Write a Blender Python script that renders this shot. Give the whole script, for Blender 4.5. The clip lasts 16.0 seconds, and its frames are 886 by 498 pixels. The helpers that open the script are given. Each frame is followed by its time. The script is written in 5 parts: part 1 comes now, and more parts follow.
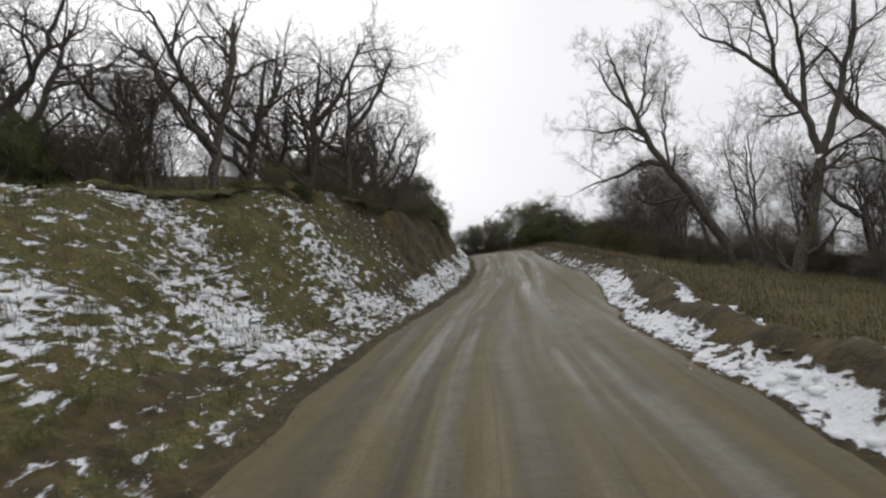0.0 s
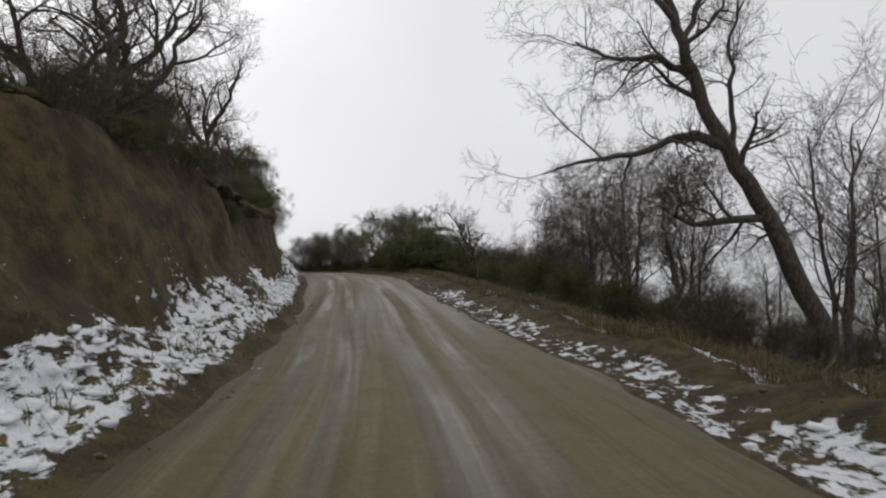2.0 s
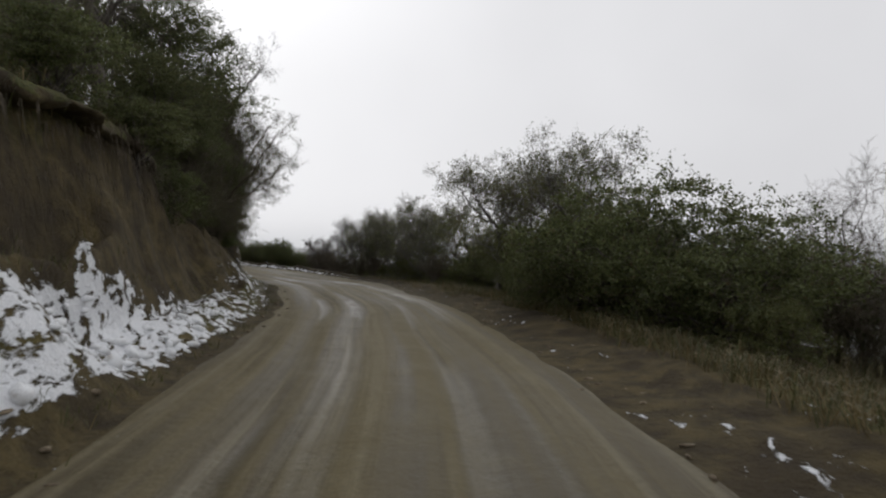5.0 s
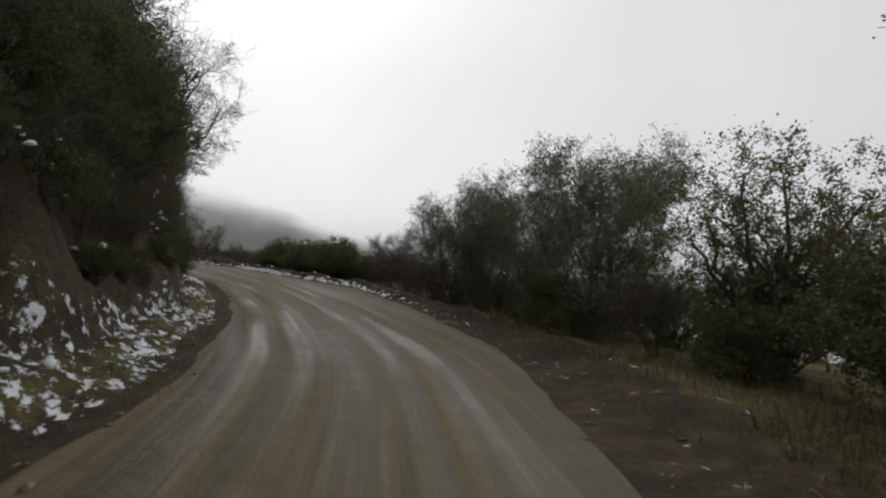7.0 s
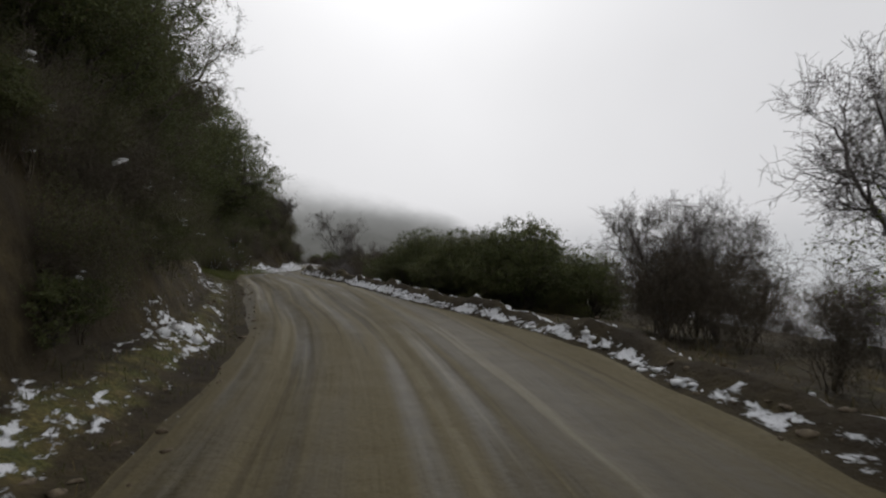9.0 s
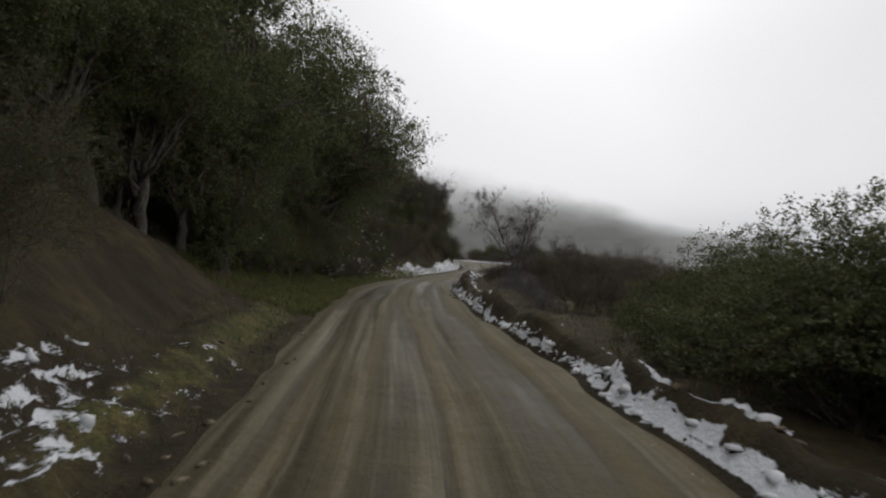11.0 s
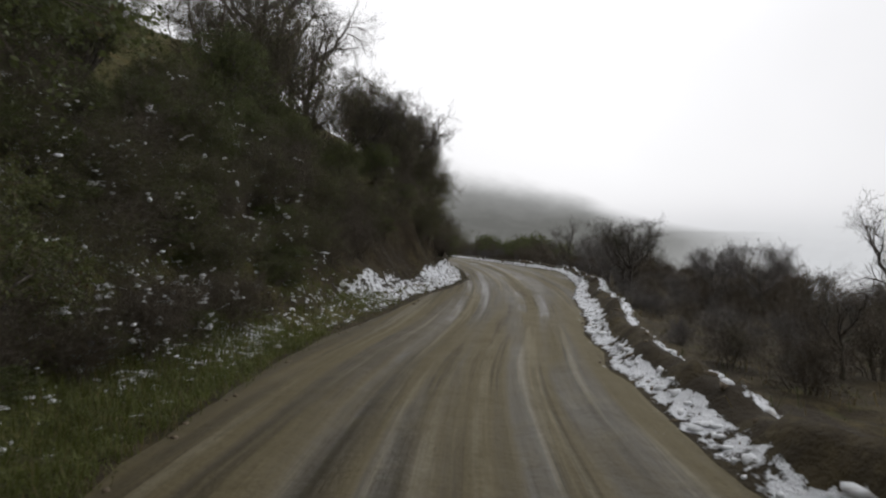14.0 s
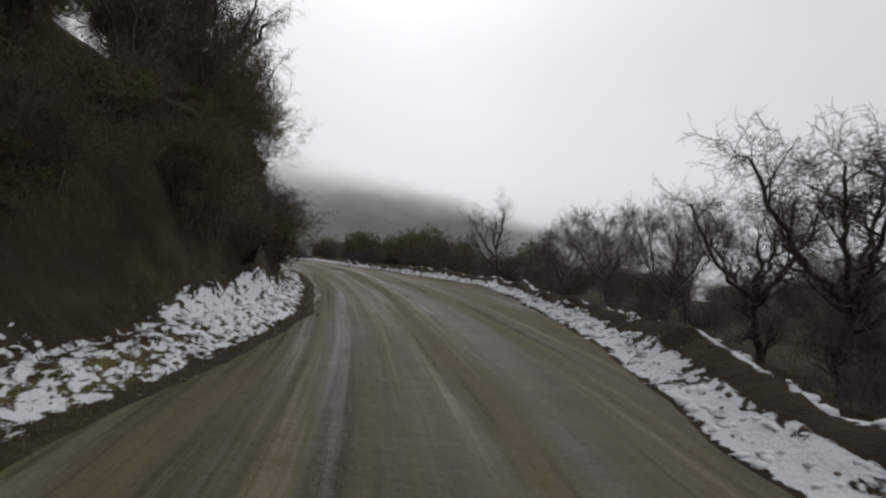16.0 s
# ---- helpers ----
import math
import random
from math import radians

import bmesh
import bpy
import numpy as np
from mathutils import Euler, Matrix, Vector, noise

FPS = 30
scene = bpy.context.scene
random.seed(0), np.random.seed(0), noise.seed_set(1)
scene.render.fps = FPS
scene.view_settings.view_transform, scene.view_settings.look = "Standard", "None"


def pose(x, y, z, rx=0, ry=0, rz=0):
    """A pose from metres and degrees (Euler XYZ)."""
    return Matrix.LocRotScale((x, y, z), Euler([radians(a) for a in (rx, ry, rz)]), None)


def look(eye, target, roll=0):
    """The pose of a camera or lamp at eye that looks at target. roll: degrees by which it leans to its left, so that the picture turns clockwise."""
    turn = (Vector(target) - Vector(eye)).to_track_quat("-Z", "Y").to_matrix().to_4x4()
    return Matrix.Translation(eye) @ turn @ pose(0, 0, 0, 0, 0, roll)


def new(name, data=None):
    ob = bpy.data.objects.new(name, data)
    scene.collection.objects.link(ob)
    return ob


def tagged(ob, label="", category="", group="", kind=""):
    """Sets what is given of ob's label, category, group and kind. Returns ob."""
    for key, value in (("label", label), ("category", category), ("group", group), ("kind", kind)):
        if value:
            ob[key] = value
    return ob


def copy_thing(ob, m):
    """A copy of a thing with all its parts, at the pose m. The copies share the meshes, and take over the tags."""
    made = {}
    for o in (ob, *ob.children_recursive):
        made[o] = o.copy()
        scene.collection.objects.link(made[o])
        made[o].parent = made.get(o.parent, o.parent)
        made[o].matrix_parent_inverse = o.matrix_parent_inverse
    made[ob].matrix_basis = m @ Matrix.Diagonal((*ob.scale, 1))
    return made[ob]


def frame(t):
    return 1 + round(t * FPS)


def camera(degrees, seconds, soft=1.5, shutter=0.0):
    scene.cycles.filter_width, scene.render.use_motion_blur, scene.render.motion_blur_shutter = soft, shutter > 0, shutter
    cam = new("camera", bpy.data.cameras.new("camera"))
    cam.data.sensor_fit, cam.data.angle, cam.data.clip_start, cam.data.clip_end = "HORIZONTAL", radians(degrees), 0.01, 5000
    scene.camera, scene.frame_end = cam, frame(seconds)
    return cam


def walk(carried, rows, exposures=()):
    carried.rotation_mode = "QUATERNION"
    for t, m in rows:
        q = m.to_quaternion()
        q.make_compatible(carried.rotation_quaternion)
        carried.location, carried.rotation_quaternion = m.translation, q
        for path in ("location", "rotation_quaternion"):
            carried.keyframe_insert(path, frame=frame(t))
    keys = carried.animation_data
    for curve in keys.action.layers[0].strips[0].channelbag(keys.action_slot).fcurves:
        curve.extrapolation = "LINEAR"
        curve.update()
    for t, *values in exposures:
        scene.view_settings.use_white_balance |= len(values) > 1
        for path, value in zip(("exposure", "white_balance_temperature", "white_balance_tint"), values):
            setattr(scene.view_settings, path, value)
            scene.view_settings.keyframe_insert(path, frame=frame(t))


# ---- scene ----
def rig(x, y, z, yaw, pitch, lean):
    """The pose of the windscreen camera: place, heading, pitch and sideways lean in degrees."""
    return pose(x, y, z, 90 + pitch, 0, yaw) @ pose(0, 0, 0, 0, 0, lean)


cam = camera(70.0, 16.0, soft=2.2, shutter=0.08)
PATH = [
    (0.0, rig(0.00, 0.00, 0.00, -0.00, 0.26, -9.31)),
    (0.5, rig(0.10, 4.03, 0.02, -5.57, 0.99, -7.09)),
    (1.0, rig(0.38, 8.06, -0.02, -9.14, 0.08, -4.10)),
    (1.5, rig(0.78, 12.13, -0.08, -12.52, 1.13, -1.14)),
    (2.0, rig(1.22, 16.04, -0.11, -13.64, 1.05, -0.85)),
    (2.5, rig(1.73, 19.78, -0.12, -11.64, 0.92, 0.89)),
    (3.0, rig(2.13, 23.45, -0.12, -11.76, 0.62, 1.35)),
    (3.5, rig(2.75, 27.16, -0.11, -11.77, 0.59, 0.87)),
    (4.0, rig(3.17, 30.93, -0.01, -10.42, 0.30, 0.75)),
    (4.5, rig(3.58, 34.77, 0.21, -8.27, 0.23, 0.58)),
    (5.0, rig(3.85, 38.69, 0.44, -5.94, 0.18, 0.58)),
    (5.5, rig(3.95, 42.69, 0.59, -3.67, 0.14, 0.76)),
    (6.0, rig(4.00, 46.77, 0.63, -1.53, -0.04, 0.92)),
    (6.5, rig(3.95, 50.90, 0.62, 0.58, -0.00, 0.94)),
    (7.0, rig(3.78, 54.95, 0.60, 3.56, 0.00, 0.27)),
    (7.5, rig(3.14, 58.79, 0.58, 6.63, 0.11, 0.14)),
    (8.0, rig(2.21, 62.51, 0.55, 9.63, 0.00, -0.17)),
    (8.5, rig(1.11, 66.25, 0.51, 13.68, 0.06, -1.47)),
    (9.0, rig(-0.22, 69.83, 0.47, 17.88, 0.19, -2.07)),
    (9.5, rig(-1.69, 73.14, 0.45, 21.98, 0.57, -2.39)),
    (10.0, rig(-3.31, 76.17, 0.49, 25.54, 0.47, -3.40)),
    (10.5, rig(-5.10, 79.23, 0.63, 29.19, 0.15, -2.96)),
    (11.0, rig(-7.21, 82.38, 0.82, 32.29, 0.01, -2.24)),
    (11.5, rig(-9.60, 85.60, 0.96, 34.42, -0.12, -1.67)),
    (12.0, rig(-12.19, 88.93, 1.05, 35.26, -0.26, -1.16)),
    (12.5, rig(-14.84, 92.41, 1.08, 34.45, -0.55, -1.02)),
    (13.0, rig(-17.49, 96.05, 1.05, 32.96, -0.78, -1.38)),
    (13.5, rig(-19.95, 99.71, 0.99, 30.89, -1.10, -1.28)),
    (14.0, rig(-22.08, 103.23, 0.91, 28.71, -1.06, -1.08)),
    (14.5, rig(-23.96, 106.71, 0.81, 26.00, -1.10, -0.49)),
    (15.0, rig(-25.73, 110.18, 0.70, 21.58, -1.27, -1.08)),
    (15.5, rig(-27.11, 113.72, 0.54, 19.12, -1.08, -2.19)),
    (16.0, rig(-28.32, 117.24, 0.46, 17.53, -1.01, -1.14)),
]
EXPOSURES = [(0.0, 0.22), (0.6, 0.12), (1.5, 0.0), (3.5, 0.0), (6.0, -0.06), (8.0, -0.14), (9.2, -0.22), (10.0, -0.20), (12.4, 0.08), (13.4, 0.18), (14.2, 0.05), (15.0, -0.08), (16.0, -0.20)]
walk(cam, PATH, EXPOSURES)

# ---- light: a bright overcast sky, with a soft glow where the sun stands behind the cloud ----
SUN_UP, SUN_TURN = radians(38), radians(-20)
world = bpy.data.worlds.new("overcast_sky")
scene.world = world
world.use_nodes = True
wt = world.node_tree
wt.nodes.clear()
w_out = wt.nodes.new("ShaderNodeOutputWorld")
w_back = wt.nodes.new("ShaderNodeBackground")
w_sky = wt.nodes.new("ShaderNodeTexSky")
w_sky.sky_type = "NISHITA"
w_sky.sun_disc = False
w_sky.sun_elevation, w_sky.sun_rotation = SUN_UP, SUN_TURN
w_sky.dust_density, w_sky.air_density = 4.0, 1.0
w_grey = wt.nodes.new("ShaderNodeHueSaturation")
w_grey.inputs["Saturation"].default_value = 0.04
w_cloud = wt.nodes.new("ShaderNodeTexNoise")
w_cloud.inputs["Scale"].default_value = 1.6
w_cloud.inputs["Detail"].default_value = 4.0
w_tone = wt.nodes.new("ShaderNodeMapRange")
w_tone.inputs["From Min"].default_value, w_tone.inputs["From Max"].default_value = 0.3, 0.7
w_tone.inputs["To Min"].default_value, w_tone.inputs["To Max"].default_value = 7.2, 8.6
w_mix = wt.nodes.new("ShaderNodeMix")
w_mix.data_type = "RGBA"
w_mix.inputs["Factor"].default_value = 0.8
w_veil = wt.nodes.new("ShaderNodeCombineColor")
wt.links.new(w_sky.outputs["Color"], w_grey.inputs["Color"])
wt.links.new(w_cloud.outputs["Fac"], w_tone.inputs["Value"])
w_blue = wt.nodes.new("ShaderNodeMath")
w_blue.operation = "MULTIPLY"
w_blue.inputs[1].default_value = 1.035
wt.links.new(w_tone.outputs[0], w_blue.inputs[0])
for channel in ("Red", "Green", "Blue"):
    wt.links.new((w_blue if channel == "Blue" else w_tone).outputs[0], w_veil.inputs[channel])
wt.links.new(w_grey.outputs["Color"], w_mix.inputs["A"])
wt.links.new(w_veil.outputs["Color"], w_mix.inputs["B"])
wt.links.new(w_mix.outputs["Result"], w_back.inputs["Color"])
w_back.inputs["Strength"].default_value = 0.098
wt.links.new(w_back.outputs["Background"], w_out.inputs["Surface"])

sun = new("sun", bpy.data.lights.new("sun", "SUN"))
sun.data.energy, sun.data.angle, sun.data.color = 0.5, radians(40), (1.0, 0.985, 0.96)
sun.matrix_world = look((0, 0, 60), (-math.sin(SUN_TURN) * -40, -40, 60 - 40 * math.tan(SUN_UP)))


# ---- materials ----
class Nodes:
    """A node material with a few shorthands."""

    def __init__(self, name):
        self.mat = bpy.data.materials.new(name)
        self.mat.use_nodes = True
        self.tree = self.mat.node_tree
        self.bsdf = self.tree.nodes["Principled BSDF"]

    def node(self, kind, **inputs):
        n = self.tree.nodes.new("ShaderNode" + kind)
        for key, value in inputs.items():
            self.feed(value, n.inputs[key.replace("_", " ")])
        return n

    def feed(self, value, socket):
        if isinstance(value, bpy.types.NodeSocket):
            self.tree.links.new(value, socket)
        else:
            socket.default_value = value

    def noise(self, vector, scale, detail=4.0, rough=0.55, warp=0.0):
        return self.node("TexNoise", Vector=vector, Scale=scale, Detail=detail, Roughness=rough, Distortion=warp).outputs["Fac"]

    def span(self, value, a, b, lo=0.0, hi=1.0):
        n = self.node("MapRange", Value=value, From_Min=a, From_Max=b, To_Min=lo, To_Max=hi)
        n.interpolation_type = "SMOOTHSTEP"
        return n.outputs["Result"]

    def maths(self, how, a, b):
        n = self.tree.nodes.new("ShaderNodeMath")
        n.operation = how
        self.feed(a, n.inputs[0])
        self.feed(b, n.inputs[1])
        return n.outputs[0]

    def mix(self, fac, a, b):
        n = self.tree.nodes.new("ShaderNodeMix")
        n.data_type = "RGBA"
        self.feed(fac, n.inputs["Factor"])
        for value, socket in ((a, n.inputs["A"]), (b, n.inputs["B"])):
            self.feed(value if isinstance(value, bpy.types.NodeSocket) else (*value, 1.0), socket)
        return n.outputs["Result"]

    def attribute(self, name):
        n = self.tree.nodes.new("ShaderNodeAttribute")
        n.attribute_name = name
        return n.outputs["Fac"]

    def place(self):
        return self.node("NewGeometry").outputs["Position"]

    def stretched(self, vector, scale):
        n = self.node("Mapping", Vector=vector)
        n.inputs["Scale"].default_value = scale
        return n.outputs["Vector"]

    def finish(self, colour, rough, height=None, depth=0.02, strength=0.6, gloss=0.5):
        self.feed(colour if isinstance(colour, bpy.types.NodeSocket) else (*colour, 1.0), self.bsdf.inputs["Base Color"])
        self.feed(rough, self.bsdf.inputs["Roughness"])
        self.bsdf.inputs["Specular IOR Level"].default_value = gloss
        if height is not None:
            b = self.node("Bump", Height=height, Distance=depth, Strength=strength)
            self.tree.links.new(b.outputs["Normal"], self.bsdf.inputs["Normal"])
        return self.mat


def ground_material():
    """Clay, grass and broken snow; where each lies is told by the sheet's own fields."""
    k = Nodes("clay_grass_snow")
    p = k.place()
    coarse, mid, fine = k.noise(p, 0.7, 5), k.noise(p, 3.5, 6, 0.6), k.noise(p, 22.0, 5, 0.65)
    clay = k.mix(k.span(mid, 0.35, 0.65), (0.048, 0.037, 0.018), (0.099, 0.077, 0.034))
    runnels = k.noise(k.stretched(p, (1.0, 1.0, 0.6)), 1.7, 6, 0.66, 0.4)
    clay = k.mix(k.span(runnels, 0.47, 0.66, 0.0, 0.75), clay, (0.026, 0.019, 0.010))
    clay = k.mix(k.span(coarse, 0.45, 0.7), clay, (0.033, 0.024, 0.013))
    clay = k.mix(k.maths("MULTIPLY", k.attribute("pale"), k.span(mid, 0.3, 0.6)), clay, (0.129, 0.098, 0.041))
    clay = k.mix(k.span(fine, 0.35, 0.7, 0.0, 0.32), clay, (0.026, 0.020, 0.012))
    # Painted shade: darker clay past station 52, where trees overhang the bank.
    clay = k.mix(k.maths("MULTIPLY", k.attribute("painted_shade"), k.span(coarse, 0.3, 0.6, 0.4, 1.0)), clay, (0.026, 0.019, 0.010))
    green = k.mix(k.span(fine, 0.35, 0.65), (0.034, 0.040, 0.011), (0.095, 0.098, 0.029))
    straw = k.mix(k.span(fine, 0.35, 0.65), (0.085, 0.062, 0.024), (0.200, 0.150, 0.060))
    turf = k.mix(k.span(k.maths("ADD", mid, k.attribute("dry")), 0.6, 1.1), green, straw)
    grass_at = k.span(k.maths("ADD", k.noise(p, 2.2, 5, 0.6), k.attribute("grass")), 0.85, 1.1)
    base = k.mix(grass_at, clay, turf)
    lay, rise, mixed = k.tree.nodes.new("ShaderNodeSeparateXYZ"), k.tree.nodes.new("ShaderNodeSeparateXYZ"), k.tree.nodes.new("ShaderNodeCombineXYZ")
    k.feed(k.tree.nodes.new("ShaderNodeUVMap").outputs["UV"], lay.inputs["Vector"])
    k.feed(p, rise.inputs["Vector"])
    k.feed(k.maths("MULTIPLY", lay.outputs["X"], 0.55), mixed.inputs["X"])
    k.feed(lay.outputs["Y"], mixed.inputs["Y"])
    k.feed(rise.outputs["Z"], mixed.inputs["Z"])
    flecks = k.noise(mixed.outputs["Vector"], 6.2, 6, 0.66, 0.3)
    level = k.maths("ADD", flecks, k.maths("MULTIPLY", k.maths("SUBTRACT", k.attribute("snow"), 0.5), 0.62))
    snow_at = k.span(level, 0.48, 0.54)
    whole = k.mix(snow_at, base, k.mix(fine, (0.62, 0.64, 0.68), (0.84, 0.85, 0.87)))
    rough = k.span(snow_at, 0.0, 1.0, 0.95, 0.6)
    relief = k.maths("ADD", k.maths("ADD", k.maths("MULTIPLY", fine, 0.5), k.maths("MULTIPLY", runnels, 1.6)), k.maths("ADD", mid, k.maths("MULTIPLY", snow_at, 0.9)))
    return k.finish(whole, rough, relief, 0.06, 0.8, 0.25)


def road_material():
    """Rolled wet clay: long tracks drawn out along the road, damp and shinier where wheels have pressed it."""
    k = Nodes("wet_clay_road")
    p = k.place()
    uv = k.tree.nodes.new("ShaderNodeUVMap").outputs["UV"]
    wind = k.node("VectorMath", Vector=k.stretched(uv, (1.0, 1.0, 1.0)))
    drift = k.tree.nodes.new("ShaderNodeCombineXYZ")
    k.feed(k.maths("MULTIPLY", k.maths("SUBTRACT", k.noise(k.stretched(uv, (0.05, 0.10, 1.0)), 1.0, 2), 0.5), 0.8), drift.inputs["Y"])
    k.tree.links.new(drift.outputs["Vector"], wind.inputs[1])
    bent = wind.outputs["Vector"]
    tracks = k.noise(k.stretched(bent, (0.07, 1.9, 1.0)), 1.0, 4, 0.5, 0.15)
    treads = k.noise(k.stretched(bent, (0.10, 5.0, 1.0)), 1.0, 5, 0.6, 0.1)
    grit, lumps = k.noise(p, 24.0, 5, 0.7), k.noise(p, 1.9, 5, 0.6)
    clay = k.mix(k.span(tracks, 0.42, 0.58), (0.069, 0.054, 0.025), (0.132, 0.108, 0.055))
    split = k.tree.nodes.new("ShaderNodeSeparateXYZ")
    k.tree.links.new(uv, split.inputs["Vector"])
    pressed = k.span(split.outputs["X"], 55.0, 100.0, 0.55, 1.0)
    clay = k.mix(k.maths("MULTIPLY", k.span(treads, 0.53, 0.64, 0.0, 0.75), pressed), clay, (0.046, 0.037, 0.018))
    split_bent = k.tree.nodes.new("ShaderNodeSeparateXYZ")
    k.tree.links.new(bent, split_bent.inputs["Vector"])
    wheel = 0.0
    for line in (-1.02, -0.45, 0.58, 1.12):
        away = k.maths("ABSOLUTE", k.maths("SUBTRACT", split_bent.outputs["Y"], line), 0.0)
        wheel = k.maths("MAXIMUM", wheel, k.span(away, 0.07, 0.17, 1.0, 0.0))
    wheel = k.maths("MULTIPLY", wheel, k.span(k.noise(k.stretched(uv, (0.16, 0.9, 1.0)), 1.0, 3), 0.42, 0.58))
    clay = k.mix(k.maths("MULTIPLY", wheel, k.maths("MULTIPLY", pressed, 0.7)), clay, (0.042, 0.034, 0.018))
    slush = k.noise(k.stretched(bent, (0.06, 3.4, 3.0)), 1.0, 5, 0.6, 0.1)
    clay = k.mix(k.maths("MULTIPLY", k.span(slush, 0.52, 0.64, 0.0, 0.75), pressed), clay, (0.215, 0.188, 0.122))
    clay = k.mix(k.span(lumps, 0.48, 0.72, 0.0, 0.6), clay, (0.106, 0.085, 0.038))
    clay = k.mix(k.span(grit, 0.3, 0.72, 0.0, 0.35), clay, (0.044, 0.035, 0.017))
    level = k.maths("ADD", k.noise(p, 4.0, 6, 0.66, 0.5), k.maths("MULTIPLY", k.maths("SUBTRACT", k.attribute("snow"), 0.5), 0.6))
    snow_at = k.span(level, 0.49, 0.54)
    whole = k.mix(snow_at, clay, (0.72, 0.74, 0.77))
    rough = k.maths("SUBTRACT", k.span(tracks, 0.35, 0.65, 0.55, 0.85), k.maths("MULTIPLY", wheel, 0.2))
    relief = k.maths("ADD", k.maths("SUBTRACT", k.maths("MULTIPLY", grit, 0.25), k.maths("MULTIPLY", wheel, 0.5)), k.maths("ADD", k.maths("ADD", tracks, k.maths("MULTIPLY", treads, -0.5)), lumps))
    return k.finish(whole, rough, relief, 0.05, 0.7, 0.28)


def bark_material(name, dark, light, moss=0.0):
    k = Nodes(name)
    p = k.place()
    grain, patch = k.noise(k.stretched(p, (9.0, 9.0, 2.2)), 3.0, 6, 0.65), k.noise(p, 1.7, 4)
    tone = k.mix(k.span(grain, 0.35, 0.68), dark, light)
    tone = k.mix(k.span(patch, 0.5, 0.7, 0.0, moss), tone, (0.075, 0.085, 0.035))
    return k.finish(tone, 0.9, grain, 0.03, 0.8, 0.25)


def leaf_material(name, dark, light, old, share):
    """Leaves that differ leaf by leaf and clump by clump, with some old brown ones."""
    k = Nodes(name)
    leaf = k.node("NewGeometry").outputs["Random Per Island"]
    plant = k.node("ObjectInfo").outputs["Random"]
    clump = k.noise(k.place(), 1.1, 3)
    tone = k.mix(k.span(k.maths("ADD", k.maths("MULTIPLY", leaf, 0.5), clump), 0.45, 1.0), dark, light)
    tone = k.mix(k.span(leaf, 1.0 - share, 1.0 - share + 0.02), tone, old)
    tone = k.mix(k.maths("MULTIPLY", plant, 0.35), tone, tuple(0.6 * a + 0.4 * b for a, b in zip(dark, old)))
    k.finish(tone, 0.55, gloss=0.32)
    thin, both = k.tree.nodes.new("ShaderNodeBsdfTranslucent"), k.tree.nodes.new("ShaderNodeMixShader")
    k.feed(tone, thin.inputs["Color"])
    both.inputs[0].default_value = 0.38
    k.tree.links.new(k.bsdf.outputs[0], both.inputs[1])
    k.tree.links.new(thin.outputs[0], both.inputs[2])
    k.tree.links.new(both.outputs[0], k.tree.nodes["Material Output"].inputs["Surface"])
    return k.mat


MAT_GROUND, MAT_ROAD = ground_material(), road_material()
BARK_OAK = bark_material("dark_oak_bark", (0.048, 0.042, 0.036), (0.155, 0.137, 0.118), 0.5)
BARK_GREY = bark_material("grey_twig_bark", (0.090, 0.080, 0.076), (0.24, 0.220, 0.208), 0.15)
BARK_BUSH = bark_material("brown_shrub_bark", (0.066, 0.055, 0.042), (0.180, 0.150, 0.115), 0.3)
LEAF_OAK = leaf_material("evergreen_leaf", (0.048, 0.058, 0.021), (0.142, 0.162, 0.062), (0.12, 0.095, 0.05), 0.06)
LEAF_OLIVE = leaf_material("olive_leaf", (0.060, 0.070, 0.024), (0.170, 0.188, 0.074), (0.14, 0.10, 0.05), 0.10)
LEAF_FRESH = leaf_material("fresh_olive_leaf", (0.085, 0.100, 0.030), (0.215, 0.240, 0.085), (0.15, 0.12, 0.06), 0.08)
LEAF_BROWN = leaf_material("withered_leaf", (0.060, 0.045, 0.028), (0.13, 0.11, 0.062), (0.055, 0.032, 0.022), 0.3)
LEAF_GRASS = leaf_material("grass_blade", (0.050, 0.060, 0.018), (0.125, 0.132, 0.048), (0.22, 0.17, 0.085), 0.15)
LEAF_MOSS = leaf_material("yellow_green_blade", (0.070, 0.088, 0.018), (0.155, 0.180, 0.045), (0.20, 0.16, 0.07), 0.12)
LEAF_STRAW = leaf_material("dry_grass_blade", (0.10, 0.078, 0.036), (0.26, 0.20, 0.10), (0.075, 0.085, 0.032), 0.35)


def snow_material():
    k = Nodes("old_wet_snow")
    p = k.place()
    grain = k.noise(p, 26.0, 5, 0.6)
    tone = k.mix(k.span(k.noise(p, 5.0, 5), 0.55, 0.75, 0.0, 0.6), k.mix(grain, (0.70, 0.72, 0.75), (0.86, 0.87, 0.88)), (0.30, 0.25, 0.18))
    return k.finish(tone, 0.6, grain, 0.02, 0.5, 0.3)


def stone_material():
    k = Nodes("mud_caked_stone")
    p = k.place()
    grain = k.noise(p, 12.0, 6, 0.65)
    return k.finish(k.mix(k.span(grain, 0.35, 0.65), (0.07, 0.05, 0.032), (0.22, 0.18, 0.125)), 0.85, grain, 0.02, 0.7, 0.3)


MAT_SNOW, MAT_STONE = snow_material(), stone_material()


